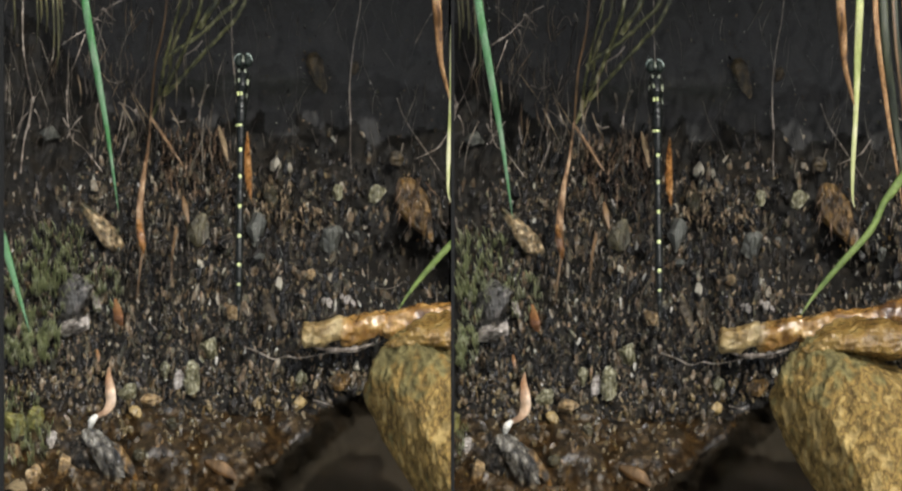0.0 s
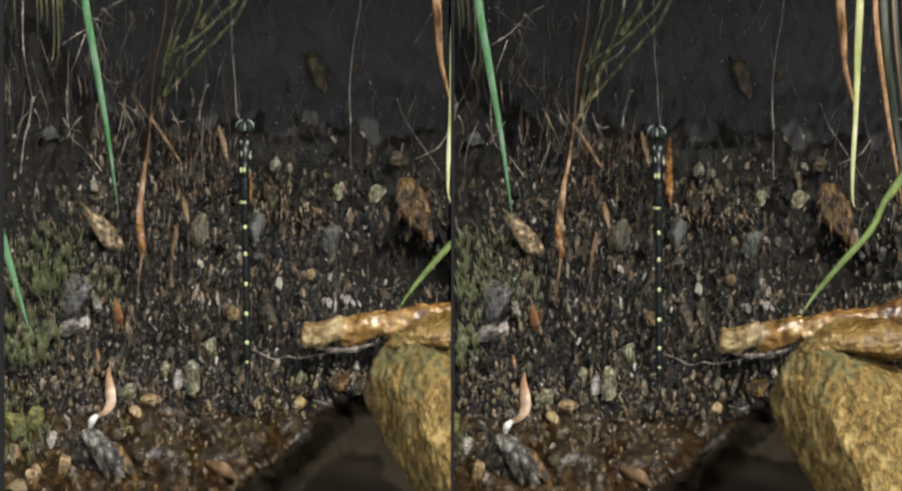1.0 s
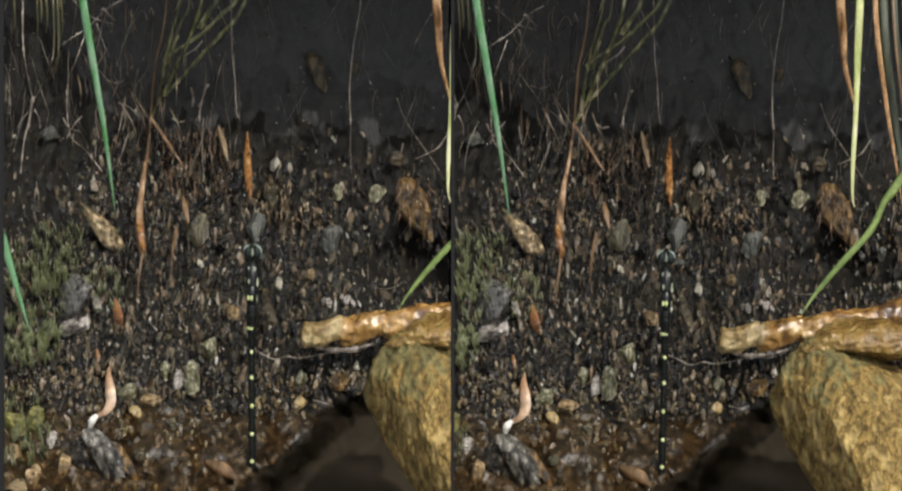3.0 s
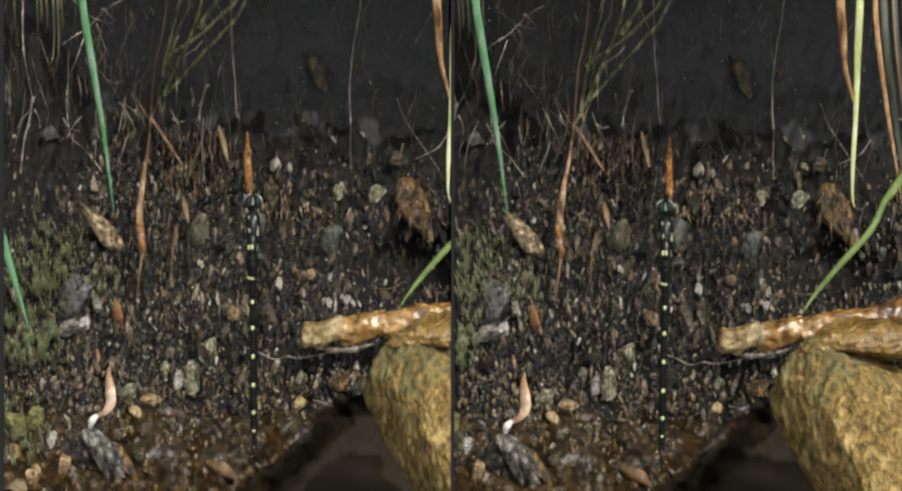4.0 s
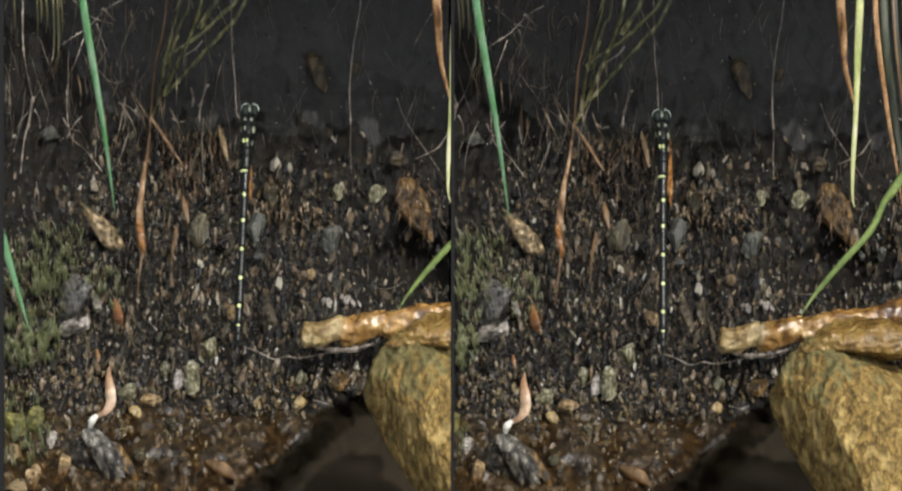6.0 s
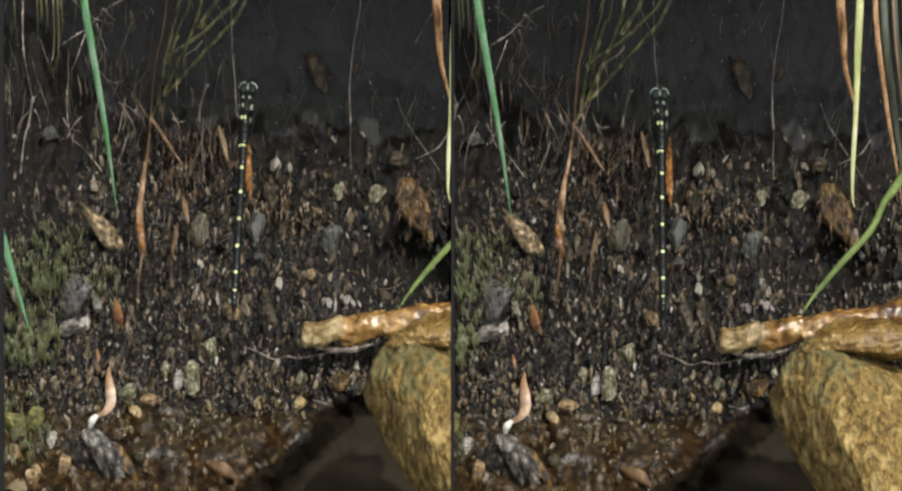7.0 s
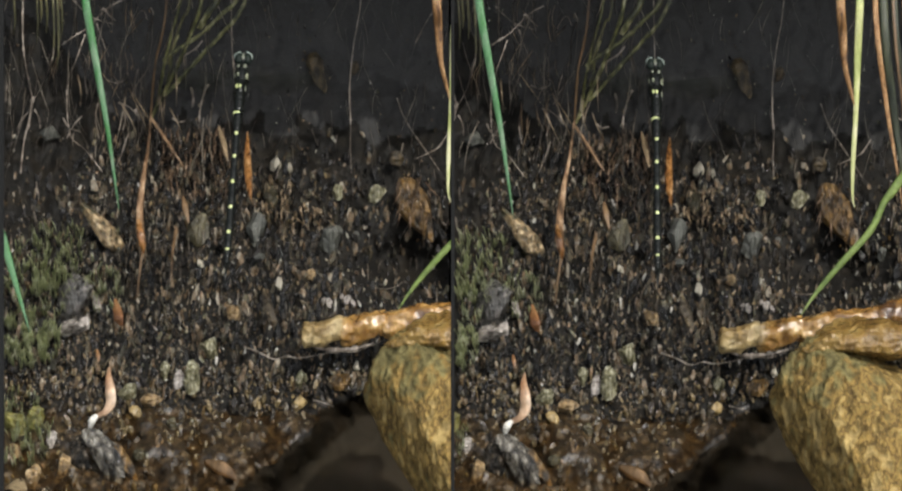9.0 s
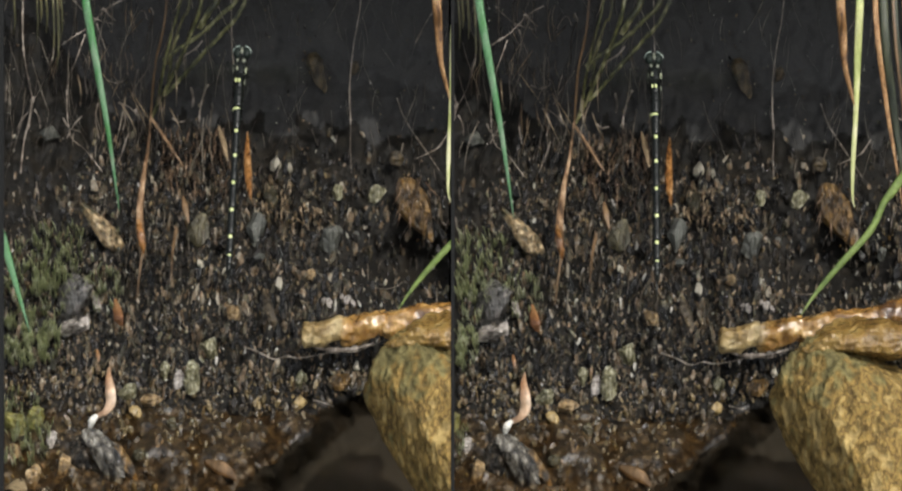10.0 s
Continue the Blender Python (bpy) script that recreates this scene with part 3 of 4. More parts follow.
# ---- things ----
def boulder(side):
    """The tall ochre rock that stands in the pool: a ridged wedge, undercut on one side."""
    q = 31.0
    k = unit(q)
    bm = bmesh.new()
    bmesh.ops.create_icosphere(bm, subdivisions=6, radius=1)
    planes = [((-1, -0.1, 0.1), 0.83), ((-0.75, -0.1, -0.66), 0.35), ((-0.8, -0.36, -0.48), 0.40), ((-0.6, -0.62, 0.5), 0.74), ((0.42, -0.2, 0.86), 0.56), ((0.3, -0.7, 0.62), 0.6),
              ((0.0, -0.99, 0.1), 0.62), ((-0.35, -0.9, -0.2), 0.66), ((0.55, -0.8, 0.1), 0.7), ((0.1, 0.6, 0.8), 0.75), ((-0.25, -0.9, 0.3), 0.66), ((0.8, 0.1, 0.6), 0.85), ((0.5, -0.75, -0.4), 0.68), ((-0.85, -0.45, -0.35), 0.45)]
    for w in bm.verts:
        c = w.co.copy()
        for d, h in planes:
            d = Vector(d).normalized()
            over = c.dot(d) - h
            if over > 0:
                c -= d * over * 0.86
        s = Vector((c.x * 2.2, c.y * 2.2, c.z * 1.3))
        g = Vector((s.x * 2.4 + s.z * 0.5, s.y * 2, s.z * 0.8))
        ridge = abs(noise.noise(s * 1.3)) * 0.07 + abs(noise.noise(g * 2.2)) * 0.045 + noise.noise(g * 4.5) * 0.03 + noise.noise(g * 9) * 0.016 + noise.noise(s * 20) * 0.012
        w.co = c * (1.03 - ridge)
    basis = Matrix((RIGHT, FWD, UPV)).transposed()
    place = at(side, 803, 790, q - 3)
    for w in bm.verts:
        c = w.co
        w.co = place + basis @ Vector((c.x * 205 * k, c.y * 150 * k, c.z * 250 * k))
    return thing("boulder", bm, BOULDER, at(side, 770, 1010, q), side, "tall ochre and olive boulder standing in the pool", "boulder")


def amber_rock(side):
    bm = rock_bm(17, 9, 5, 0.14, (0.5, 0.8))
    q = 27.0
    k = unit(q)
    basis = Matrix((RIGHT, FWD, UPV)).transposed()
    place = at(side, 790, 586, q)
    for w in bm.verts:
        c = w.co
        w.co = place + basis @ Vector((c.x * 125 * k, c.y * 80 * k, (c.z * 46 + c.x * 2) * k))
    return thing("rock", bm, AMBER, at(side, 795, 640, q), side, "amber wet rock behind the boulder", "rock")


def log(side):
    """A short rotten log on the gravel: a pale block broken off its end, the rest wet and lumpy."""
    root = Empty("log", at(side, 523, 600, 14.5))

    def piece(name, material, u0, u1, rows, size, label, seed):
        ring = 36
        bm = bmesh.new()
        loops = []
        for i in range(rows):
            t = i / (rows - 1)
            u = u0 + (u1 - u0) * t
            along = (u - 526) / 400
            v = 579 - 62 * max(0, along) ** 1.25 + 3 * math.sin(along * 20 + seed)
            q = 15.5 + 1.5 * along
            end = min(1, 0.7 + 0.3 * math.sqrt(t * 14))
            rad = size * end * (1 + 0.05 * math.sin(along * 17 + seed))
            loop = []
            for k in range(ring):
                a = 2 * math.pi * k / ring
                c, d = math.cos(a), math.sin(a)
                n1 = noise.noise(Vector((along * 16 + seed, c * 1.5, d * 1.5)))
                n2 = noise.noise(Vector((along * 30, c * 3.2, d * 3.2 + seed)))
                n3 = noise.noise(Vector((along * 110, c * 6, d * 6)))
                r = rad * (1 + 0.22 * n1 + 0.15 * n2 + 0.06 * n3)
                if d > 0.55:
                    r *= 0.55 / d * 0.3 + 0.7
                ragged = 5 * noise.noise(Vector((c * 2, d * 2, seed))) * (1 if i < 2 else 0)
                loop.append(bm.verts.new(at(side, u + ragged, v, q) - FWD * (c * r * unit(q)) + UPV * (d * r * unit(q))))
            loops.append(loop)
        for x, y in zip(loops, loops[1:]):
            for k in range(ring):
                bm.faces.new((x[k], x[(k + 1) % ring], y[(k + 1) % ring], y[k]))
        bm.faces.new(loops[0])
        bm.faces.new(loops[-1][::-1])
        keep_side(bm, side)
        bmesh.ops.translate(bm, verts=bm.verts[:], vec=-root.location)
        part(name, bm, material, root, label)

    piece("broken_end", LOGEND, 525, 596, 24, 23.5, "pale tan crumbling end block", 1)
    piece("wood", LOGWOOD, 590, 670, 28, 25.5, "orange wet rotten wood", 4)
    piece("wood", LOGWOOD, 664, 930, 70, 25, "glossy reddish wet wood", 7)
    bm = bmesh.new()
    strand(bm, side, [(548, 604, 17, 3), (580, 609, 18.5, 7), (615, 606, 19, 8), (650, 597, 19, 3)], flat=0.5, ring=8, jag=1.2)
    keep_side(bm, side)
    bmesh.ops.translate(bm, verts=bm.verts[:], vec=-root.location)
    part("bark_strip", bm, ROOT, root, "pale strip of bark under the log")
    tagged(root, "short rotten amber log lying wet on the gravel", "log")


def rusty_stone(side):
    """A teardrop stone set in the bank, its blunt end up, its thin end turned down and aside."""
    bm = bmesh.new()
    bmesh.ops.create_icosphere(bm, subdivisions=5, radius=1)
    q = full_q(725, 390) + 1.2
    k = unit(q)
    place = at(side, 724, 364, q)
    basis = Matrix((RIGHT, FWD, UPV)).transposed()
    turn = Matrix.Rotation(radians(-26), 3, "Y")
    for w in bm.verts:
        c = w.co.copy()
        slim = 0.42 + 0.58 * float(smooth(-1.0, 0.25, c.z))
        flat = max(-0.62, c.y)
        n = 1 + 0.1 * noise.noise(c * 1.6) + 0.07 * noise.noise(Vector((c.x * 5, c.y * 5, c.z * 1.4))) + 0.03 * noise.noise(c * 11)
        w.co = place + basis @ (turn @ Vector((c.x * slim * 29 * n, flat * slim * 20 * n, c.z * 60 * n)) * k)
    return thing("stone", bm, RUSTSTONE, at(side, 735, 425, q), side, "large rusty teardrop-shaped stone set in the bank", "stone")


def Empty(name, place):
    ob = new(name)
    ob.empty_display_size = 0.005
    ob.location = place
    return ob


# u, v, width, height, lean, material, label
BANK_STONES = [
    (180, 402, 40, 122, -36, WEDGE, "rough tan wedge-shaped stone lying on the bank"),
    (478, 284, 22, 34, 10, PALESTONE, "pale angular pebble in wet gravel"),
    (504, 290, 15, 24, -12, PALESTONE, "small pale pebble in wet gravel"),
    (443, 400, 44, 62, 4, GREYSTONE, "grey-green rounded stone in wet gravel"),
    (577, 415, 44, 60, -16, GREYSTONE, "slate-grey angular stone in wet gravel"),
    (345, 402, 36, 70, 14, OLIVESTONE, "dull olive stone in wet gravel"),
    (586, 332, 24, 40, 8, WETOLIVE, "olive pebble in wet gravel"),
    (470, 335, 26, 50, -14, OLIVESTONE, "tan olive stone in wet gravel"),
    (478, 346, 14, 18, 0, TANSTONE, "small tan pebble in wet gravel"),
    (655, 332, 34, 44, 20, WETOLIVE, "brownish olive stone in wet gravel"),
    (550, 122, 38, 84, -14, DULLBROWN, "dull brown stone stuck high in the dark bank"),
]
GRAVEL_STONES = [
    (615, 118, 18, 34, 6, DULLBROWN, "small brown stone stuck in the dark bank"),
    (748, 416, 14, 18, 20, WETPALE, "white wet chip under a rusty stone"),
    (763, 433, 11, 18, -20, WETPALE, "white wet chip under a rusty stone"),
    (690, 278, 34, 34, 0, DULLBROWN, "dark brown stone at the foot of the bank"),
    (88, 232, 36, 34, 0, GREYSTONE, "flat grey stone half buried in the bank"),
    (128, 524, 84, 92, 10, PINKGREY, "broad pinkish grey stone with mossy edge"),
    (126, 568, 72, 32, -6, WETPALE, "wet pinkish flat stone by the pool"),
    (148, 560, 26, 34, 12, WETPALE, "wet pinkish broken stone by the pool"),
    (170, 530, 20, 44, -20, WETPALE, "pale upright stone with moss"),
    (407, 541, 26, 38, -16, TANSTONE, "rounded tan pebble in wet gravel"),
    (424, 524, 18, 28, 10, OLIVESTONE, "small olive pebble in wet gravel"),
    (485, 496, 14, 28, 0, PALESTONE, "small pale upright pebble"),
    (540, 478, 22, 26, 0, TANSTONE, "small tan pebble in wet gravel"),
]
EDGE_STONES = [
    (572, 526, 12, 20, -10, WETPALE, "pale pebble near the log"),
    # the next four chips paint the white glints beside the log
    (603, 520, 13, 22, 12, WETPALE, "whitish wet chip paled as a glint near the log"),
    (613, 527, 10, 16, -18, WETPALE, "whitish wet chip paled as a glint near the log"),
    (594, 516, 7, 14, 8, WETPALE, "small whitish wet chip paled as a glint near the log"),
    (562, 523, 10, 14, 0, WETPALE, "small whitish wet chip paled as a glint near the log"),
    (365, 605, 34, 50, 8, WETOLIVE, "olive-grey stone at the water's edge"),
    (331, 658, 40, 64, 4, WETOLIVE, "olive upright stone at the water's edge"),
    (311, 664, 22, 40, 10, WETPALE, "pale wet stone at the water's edge"),
    (287, 644, 18, 46, 12, WETOLIVE, "small olive stone at the water's edge"),
    (224, 682, 36, 32, -22, WETOLIVE, "pale olive flat stone in the shallows"),
    (262, 696, 44, 24, 0, TANSTONE, "tan flat stone in the shallows"),
    (236, 720, 20, 42, -26, LOGEND, "beige wedge-shaped pebble in the shallows"),
    (245, 790, 26, 30, 10, OLIVESTONE, "brown pebble in the shallows"),
    (184, 802, 62, 126, -32, STREAKED, "dark wet stone leaning out of the pool"),
    (215, 800, 34, 124, -26, RUSTSTONE, "rusty brown stone leaning on a dark one in the pool"),
]
POOL_STONES = [
    # dark stone put where only the leaning stone's shaded side is
    (142, 798, 40, 84, -14, DARKSTONE, "black stone filling in shade beside the leaning stone"),
    (522, 662, 22, 40, 16, WETOLIVE, "pale olive stone in the shallows"),
    (519, 700, 26, 30, 0, LOGEND, "olive pebble in the shallows"),
    (590, 664, 50, 40, 8, RUSTSTONE, "brown flat stone beside the boulder"),
    (619, 636, 14, 20, 0, PALESTONE, "white pebble beside the boulder"),
    (348, 458, 18, 20, 0, PALESTONE, "small pale pebble in wet gravel"),
    (452, 446, 22, 24, 16, GREYSTONE, "grey pebble in wet gravel"),
    (395, 420, 34, 36, -10, DARKSTONE, "dark stone in wet gravel"),
    (620, 412, 16, 24, 0, GREYSTONE, "grey pebble in wet gravel"),
    (28, 742, 50, 76, 0, MOSSYSTONE, "yellow-green mossy stone in the shallows"),
    (56, 832, 34, 60, 10, TANSTONE, "tan stone at the pool's edge"),
    (22, 792, 32, 44, -10, TANSTONE, "small tan stone in the shallows"),
]
STRAY_STONES = [
    (90, 764, 22, 30, 10, WETPALE, "small wet pale pebble in the pool"),
    (272, 770, 30, 26, 0, RUSTSTONE, "reddish flat pebble in the shallows"),
    (300, 738, 24, 26, 0, OLIVESTONE, "olive pebble in the shallows"),
    (64, 726, 34, 50, 12, MOSSYSTONE, "mossy olive stone in the pool"),
    (30, 846, 60, 30, 0, PALESTONE, "pale wet stone at the pool's edge"),
    (110, 812, 30, 60, 20, TANSTONE, "brownish stone in the pool"),
    (545, 432, 26, 40, 10, DARKSTONE, "dark stone in wet gravel"),
    (365, 575, 30, 40, -12, DARKSTONE, "dark stone at the water's edge"),
    (575, 560, 40, 44, 0, DARKSTONE, "dark stone under the log"),
    (850, 600, 60, 60, 10, DARKSTONE, "dark stone behind the boulder"),
    (800, 430, 18, 30, 0, GREYSTONE, "grey pebble low on the bank"),
]


def leaf(name, side, ctrl, material, label, flat=0.12, turn=0.0):
    return grass(name, side, ctrl, material, label, "leaf", flat, turn, jag=0.12)


def plants(side):
    made = {}
    made["sway"] = grass("sedge", side, [(118, -425, 14, 6), (116, -330, 34, 12), (130, -150, 54, 15), (146, -10, 55, 15), (166, 110, 55, 13.5), (185, 220, 55, 9.5), (198, 310, 55, 5), (206, 368, 55, 1)], GREEN, "long fresh green grass blade hanging down", "plant", turn=0.5)
    grass("sedge", side, [(-150, -425, 14, 6), (-140, -300, 34, 12), (-90, 60, 55, 17), (-20, 330, 55, 17), (12, 440, 55, 14), (32, 510, 55, 8), (52, 578, 55, 1)], GREEN, "fresh green grass blade hanging at the edge", "plant")
    grass("sedge", side, [(1010, -425, 14, 8), (1020, -100, 38, 16), (960, 160, 40, 18), (860, 310, 40, 16), (838, 340, 40, 11), (812, 392, 40, 12), (760, 450, 40, 11), (718, 500, 40, 7), (692, 538, 40, 1)], LIME, "bright green bent grass blade hanging over the log", "plant")
    grass("sedge", side, [(790, -425, 14, 8), (792, -300, 30, 14), (793, -40, 37, 14), (788, 80, 37, 13), (785, 180, 37, 9), (780, 270, 37, 8), (779, 330, 37, 4), (783, 352, 37, 1)], STRAW, "pale yellow-green straw hanging down", "plant")
    grass("sedge", side, [(752, -425, 14, 8), (752, -300, 30, 12), (758, -30, 37, 16), (762, 50, 37, 15), (766, 105, 37, 10), (775, 145, 37, 8), (784, 180, 37, 2)], HAY, "dry orange-brown grass blade hanging down", "plant", turn=0.8)
    for dx, q, w, m, lab, low in ((812, 34, 10, HAY, "dry brown grass blade hanging down", 300), (842, 33, 6, BROWN, "withered brown grass stem hanging down", 340), (858, 30, 8, HAY, "dry brown grass stem hanging down", 280), (822, 30, 16, SHADEOLIVE, "broad olive blade darkened in colour as if shaded", 330), (838, 28, 14, SHADEOLIVE, "broad olive blade darkened in colour as if shaded", 300), (880, 33, 9, BROWN, "withered brown grass blade hanging down", 260)):
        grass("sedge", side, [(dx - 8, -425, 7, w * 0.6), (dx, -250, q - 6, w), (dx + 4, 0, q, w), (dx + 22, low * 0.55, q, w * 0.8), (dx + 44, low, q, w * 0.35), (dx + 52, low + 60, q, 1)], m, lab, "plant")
    for u, low, w in ((62, 75, 4), (78, 58, 5), (90, 110, 5), (98, 120, 6), (104, 70, 5), (68, 40, 6), (22, 60, 4)):
        grass("sedge", side, [(u - 6, -200, 6, w), (u, -40, 7, w * 0.8), (u + 4, low * 0.5, 6.5, w * 0.7), (u + 2, low, 6, 1)], DRYOLIVE, "short withered olive stem hanging on the bank", "plant", 0.4, group="short stems on the bank")
    # the tuft of dead grass against the bank
    for pts, m, w in (
        ([(320, -200), (316, -20), (298, 60), (284, 120), (274, 178), (264, 205)], OLIVE, 5),
        ([(372, -200), (352, -10), (335, 50), (310, 110), (280, 172), (266, 200)], OLIVE, 7),
        ([(300, -200), (288, 20), (272, 100), (266, 150), (262, 205)], BROWN, 4),
        ([(470, -200), (420, -20), (385, 25), (345, 62), (296, 94), (284, 106)], OLIVE, 7),
        ([(480, -120), (420, 15), (382, 62), (345, 102), (300, 152), (284, 166)], OLIVE, 7),
        ([(420, -200), (384, -20), (362, 22), (346, 50)], OLIVE, 10),
        ([(345, -200), (330, 0), (318, 30), (300, 80), (292, 112)], DRYOLIVE, 4),
        ([(310, 60), (300, 86), (296, 120), (290, 140)], OLIVE, 4),
        ([(352, 70), (340, 84), (318, 98), (306, 108)], ROOT, 3),
    ):
        grass("straw", side, [(u, v, 6.5 - 3 * min(1, max(0, v) / 200) if v > -150 else 7.5, w) for u, v in pts], m, "withered olive grass stem leaning on the bank", "plant", 0.3, group="dead grass tuft", jag=0.3)
    grass("straw", side, [(263, 200, 4.5, 3), (257, 260, 6, 5), (249, 310, 8, 9), (243, 365, 9.5, 13), (244, 405, 11, 14), (248, 432, 11, 9), (246, 441, 11, 1)], TANBLADE, "long dry brown grass blade lying down the bank", "plant", 0.25)
    grass("dead_leaf", side, [(240, 380, 11.5, 6), (244, 405, 12.3, 13), (248, 428, 12.3, 10), (250, 442, 12, 1)], ORANGE, "orange dead leaf tip on the gravel", "leaf", 0.15, jag=0.3)
    grass("twig", side, [(262, 204, 5.5, 4), (284, 236, 6.5, 6.5), (305, 268, 7.5, 4.5), (318, 288, 7.5, 1.5)], TANBLADE, "short dry twig across the bank", "twig", 1.0)
    leaf("dead_leaf", side, [(430, 228, 5.5, 2), (430, 262, 7, 10), (431, 300, 8.5, 14), (434, 330, 9.5, 9), (437, 348, 10, 1)], ORANGE, "narrow orange-brown dead leaf on the bank", turn=0.5)
    leaf("dead_leaf", side, [(380, 218, 5, 3), (388, 245, 6.5, 10), (396, 280, 7.5, 2)], TANFIBRE, "small curled tan leaf on the bank")
    grass("twig", side, [(238, 520, 13.6, 2), (242, 480, 12.6, 3.5), (247, 440, 12, 4)], BROWN, "dark brown stem in the gravel", "twig", 1.0)
    leaf("dead_leaf", side, [(200, 518, 14.8, 3), (203, 536, 15.4, 15), (206, 552, 15.8, 20), (212, 566, 15.8, 7)], RUSTLEAF, "ragged rust-orange dead leaf at the water's edge", turn=0.6)
    leaf("dead_leaf", side, [(168, 606, 16.4, 2), (170, 616, 16.8, 7), (172, 628, 17, 2)], RUSTLEAF, "small amber leaf scrap in the shallows")
    leaf("dead_leaf", side, [(356, 802, 19.4, 8), (378, 812, 20.1, 26), (398, 822, 20.6, 22), (412, 836, 21.2, 4)], BROWN, "sunken brown leaf in the pool")
    leaf("dead_leaf", side, [(458, 500, 13, 3), (464, 525, 13.6, 16), (474, 552, 14, 12), (480, 565, 14, 1)], DULLBROWN, "dull olive dead leaf on the gravel")
    leaf("dead_leaf", side, [(298, 480, 12.5, 2), (301, 430, 11, 5), (306, 400, 10, 6), (304, 392, 10, 2)], BROWN, "narrow dry leaf standing in the gravel")
    leaf("dead_leaf", side, [(318, 340, 8, 3), (322, 360, 8.6, 11), (328, 388, 9, 3)], BROWN, "small rust-red leaf scrap")
    # the curled leaf in the shallows
    bm = bmesh.new()
    root = Empty("curled_leaf", at(side, 178, 740, 18))
    strand(bm, side, [(190, 636, 17.5, 1), (189, 655, 18.5, 11), (192, 680, 19, 19), (192, 701, 19, 19), (183, 715, 19, 14), (166, 725, 18.6, 8)], flat=0.35, ring=10, turn=0.6)
    keep_side(bm, side)
    bmesh.ops.translate(bm, verts=bm.verts[:], vec=-root.location)
    part("blade", bm, PETAL, root)
    bm = bmesh.new()
    strand(bm, side, [(169, 721, 18.8, 7), (161, 730, 19, 13), (157, 741, 18.8, 9), (155, 750, 18.5, 2)], flat=0.3, ring=8)
    keep_side(bm, side)
    bmesh.ops.translate(bm, verts=bm.verts[:], vec=-root.location)
    part("tip", bm, WHITELEAF, root, "bleached white leaf end")
    tagged(root, "curled pale orange dead leaf in the shallows", "leaf")
    for pts in ([(403, -180), (402, 0), (404, 90), (408, 130), (411, 188), (415, 205)], [(640, -180), (627, 0), (616, 70), (609, 130), (608, 175), (610, 215)]):
        grass("straw", side, [(u, v, 9 if v < -100 else 5.5, 1.5) for u, v in pts], STEM, "thin dry straw hanging before the dark bank", "plant", 1.0)
    # roots
    high = [
        ([(610, 205), (609, 255), (611, 300)], 2.0),
        ([(45, -180), (40, 0), (40, 70), (44, 110), (55, 165), (54, 195), (42, 245), (36, 300)], 4.0),
        ([(95, -180), (94, 60), (88, 110), (72, 150), (56, 178)], 3.0),
        ([(148, 60), (132, 105), (118, 140), (117, 195), (124, 238), (150, 262), (178, 298)], 3.4),
        ([(108, 78), (130, 62), (152, 48), (180, 20), (200, 5)], 3.2),
        ([(128, 0), (145, 18), (165, 32), (198, 42)], 2.8),
        ([(168, 40), (178, 70), (190, 98)], 2.5),
        ([(110, 205), (120, 222), (138, 228)], 4.0),
    ]
    middle = [
        ([(142, 202), (128, 218), (116, 240)], 3.0),
        ([(226, 170), (236, 150), (262, 112)], 3.0),
        ([(205, 178), (225, 186), (243, 205)], 4.0),
        ([(185, 138), (202, 144), (220, 136)], 3.0),
        ([(690, 170), (703, 205), (725, 240), (745, 268), (765, 298)], 4.0),
        ([(778, 232), (762, 256), (740, 268), (722, 276)], 3.6),
        ([(758, 12), (740, 40), (728, 62), (722, 74)], 3.0),
        ([(652, 500), (672, 502), (690, 497), (700, 490)], 3.0),
    ]
    low = [
        ([(425, 603), (450, 612), (476, 624), (497, 619), (520, 622), (560, 616)], 3.4),
        ([(560, 616), (585, 609), (612, 612), (640, 603), (670, 590)], 2.6),
        ([(544, 695), (560, 699), (580, 706)], 3.0),
        ([(825, 195), (840, 205), (850, 225)], 4.0),
        ([(170, 180), (166, 205), (172, 240)], 4.0),
        ([(222, 235), (212, 265), (202, 290)], 4.0),
    ]
    tangle = [
        ([(178, 14), (188, 24), (200, 36)], 6.0),
        ([(182, 18), (196, 8), (212, 0)], 5.0),
        ([(57, 168), (53, 195), (49, 225)], 8.0),
        ([(18, 112), (12, 140), (10, 178)], 5.0),
        ([(30, 225), (40, 205), (52, 192)], 5.0),
        ([(60, 190), (68, 205), (70, 224)], 4.0),
        ([(232, 40), (240, 24), (250, 18), (256, 34)], 3.0),
        ([(262, 12), (267, 24), (264, 38)], 3.0),
        ([(332, 152), (336, 172), (334, 186)], 5.0),
        ([(362, 146), (354, 166), (348, 190), (346, 212)], 4.5),
        ([(300, 205), (310, 212), (322, 210)], 4.0),
        ([(215, 186), (218, 204), (214, 226)], 4.5),
        ([(236, 190), (240, 198), (243, 206)], 6.0),
        ([(196, 128), (206, 142), (218, 138), (222, 126)], 3.0),
        ([(152, 96), (148, 130), (151, 162)], 3.0),
        ([(240, 120), (234, 142), (232, 168)], 4.0),
    ]
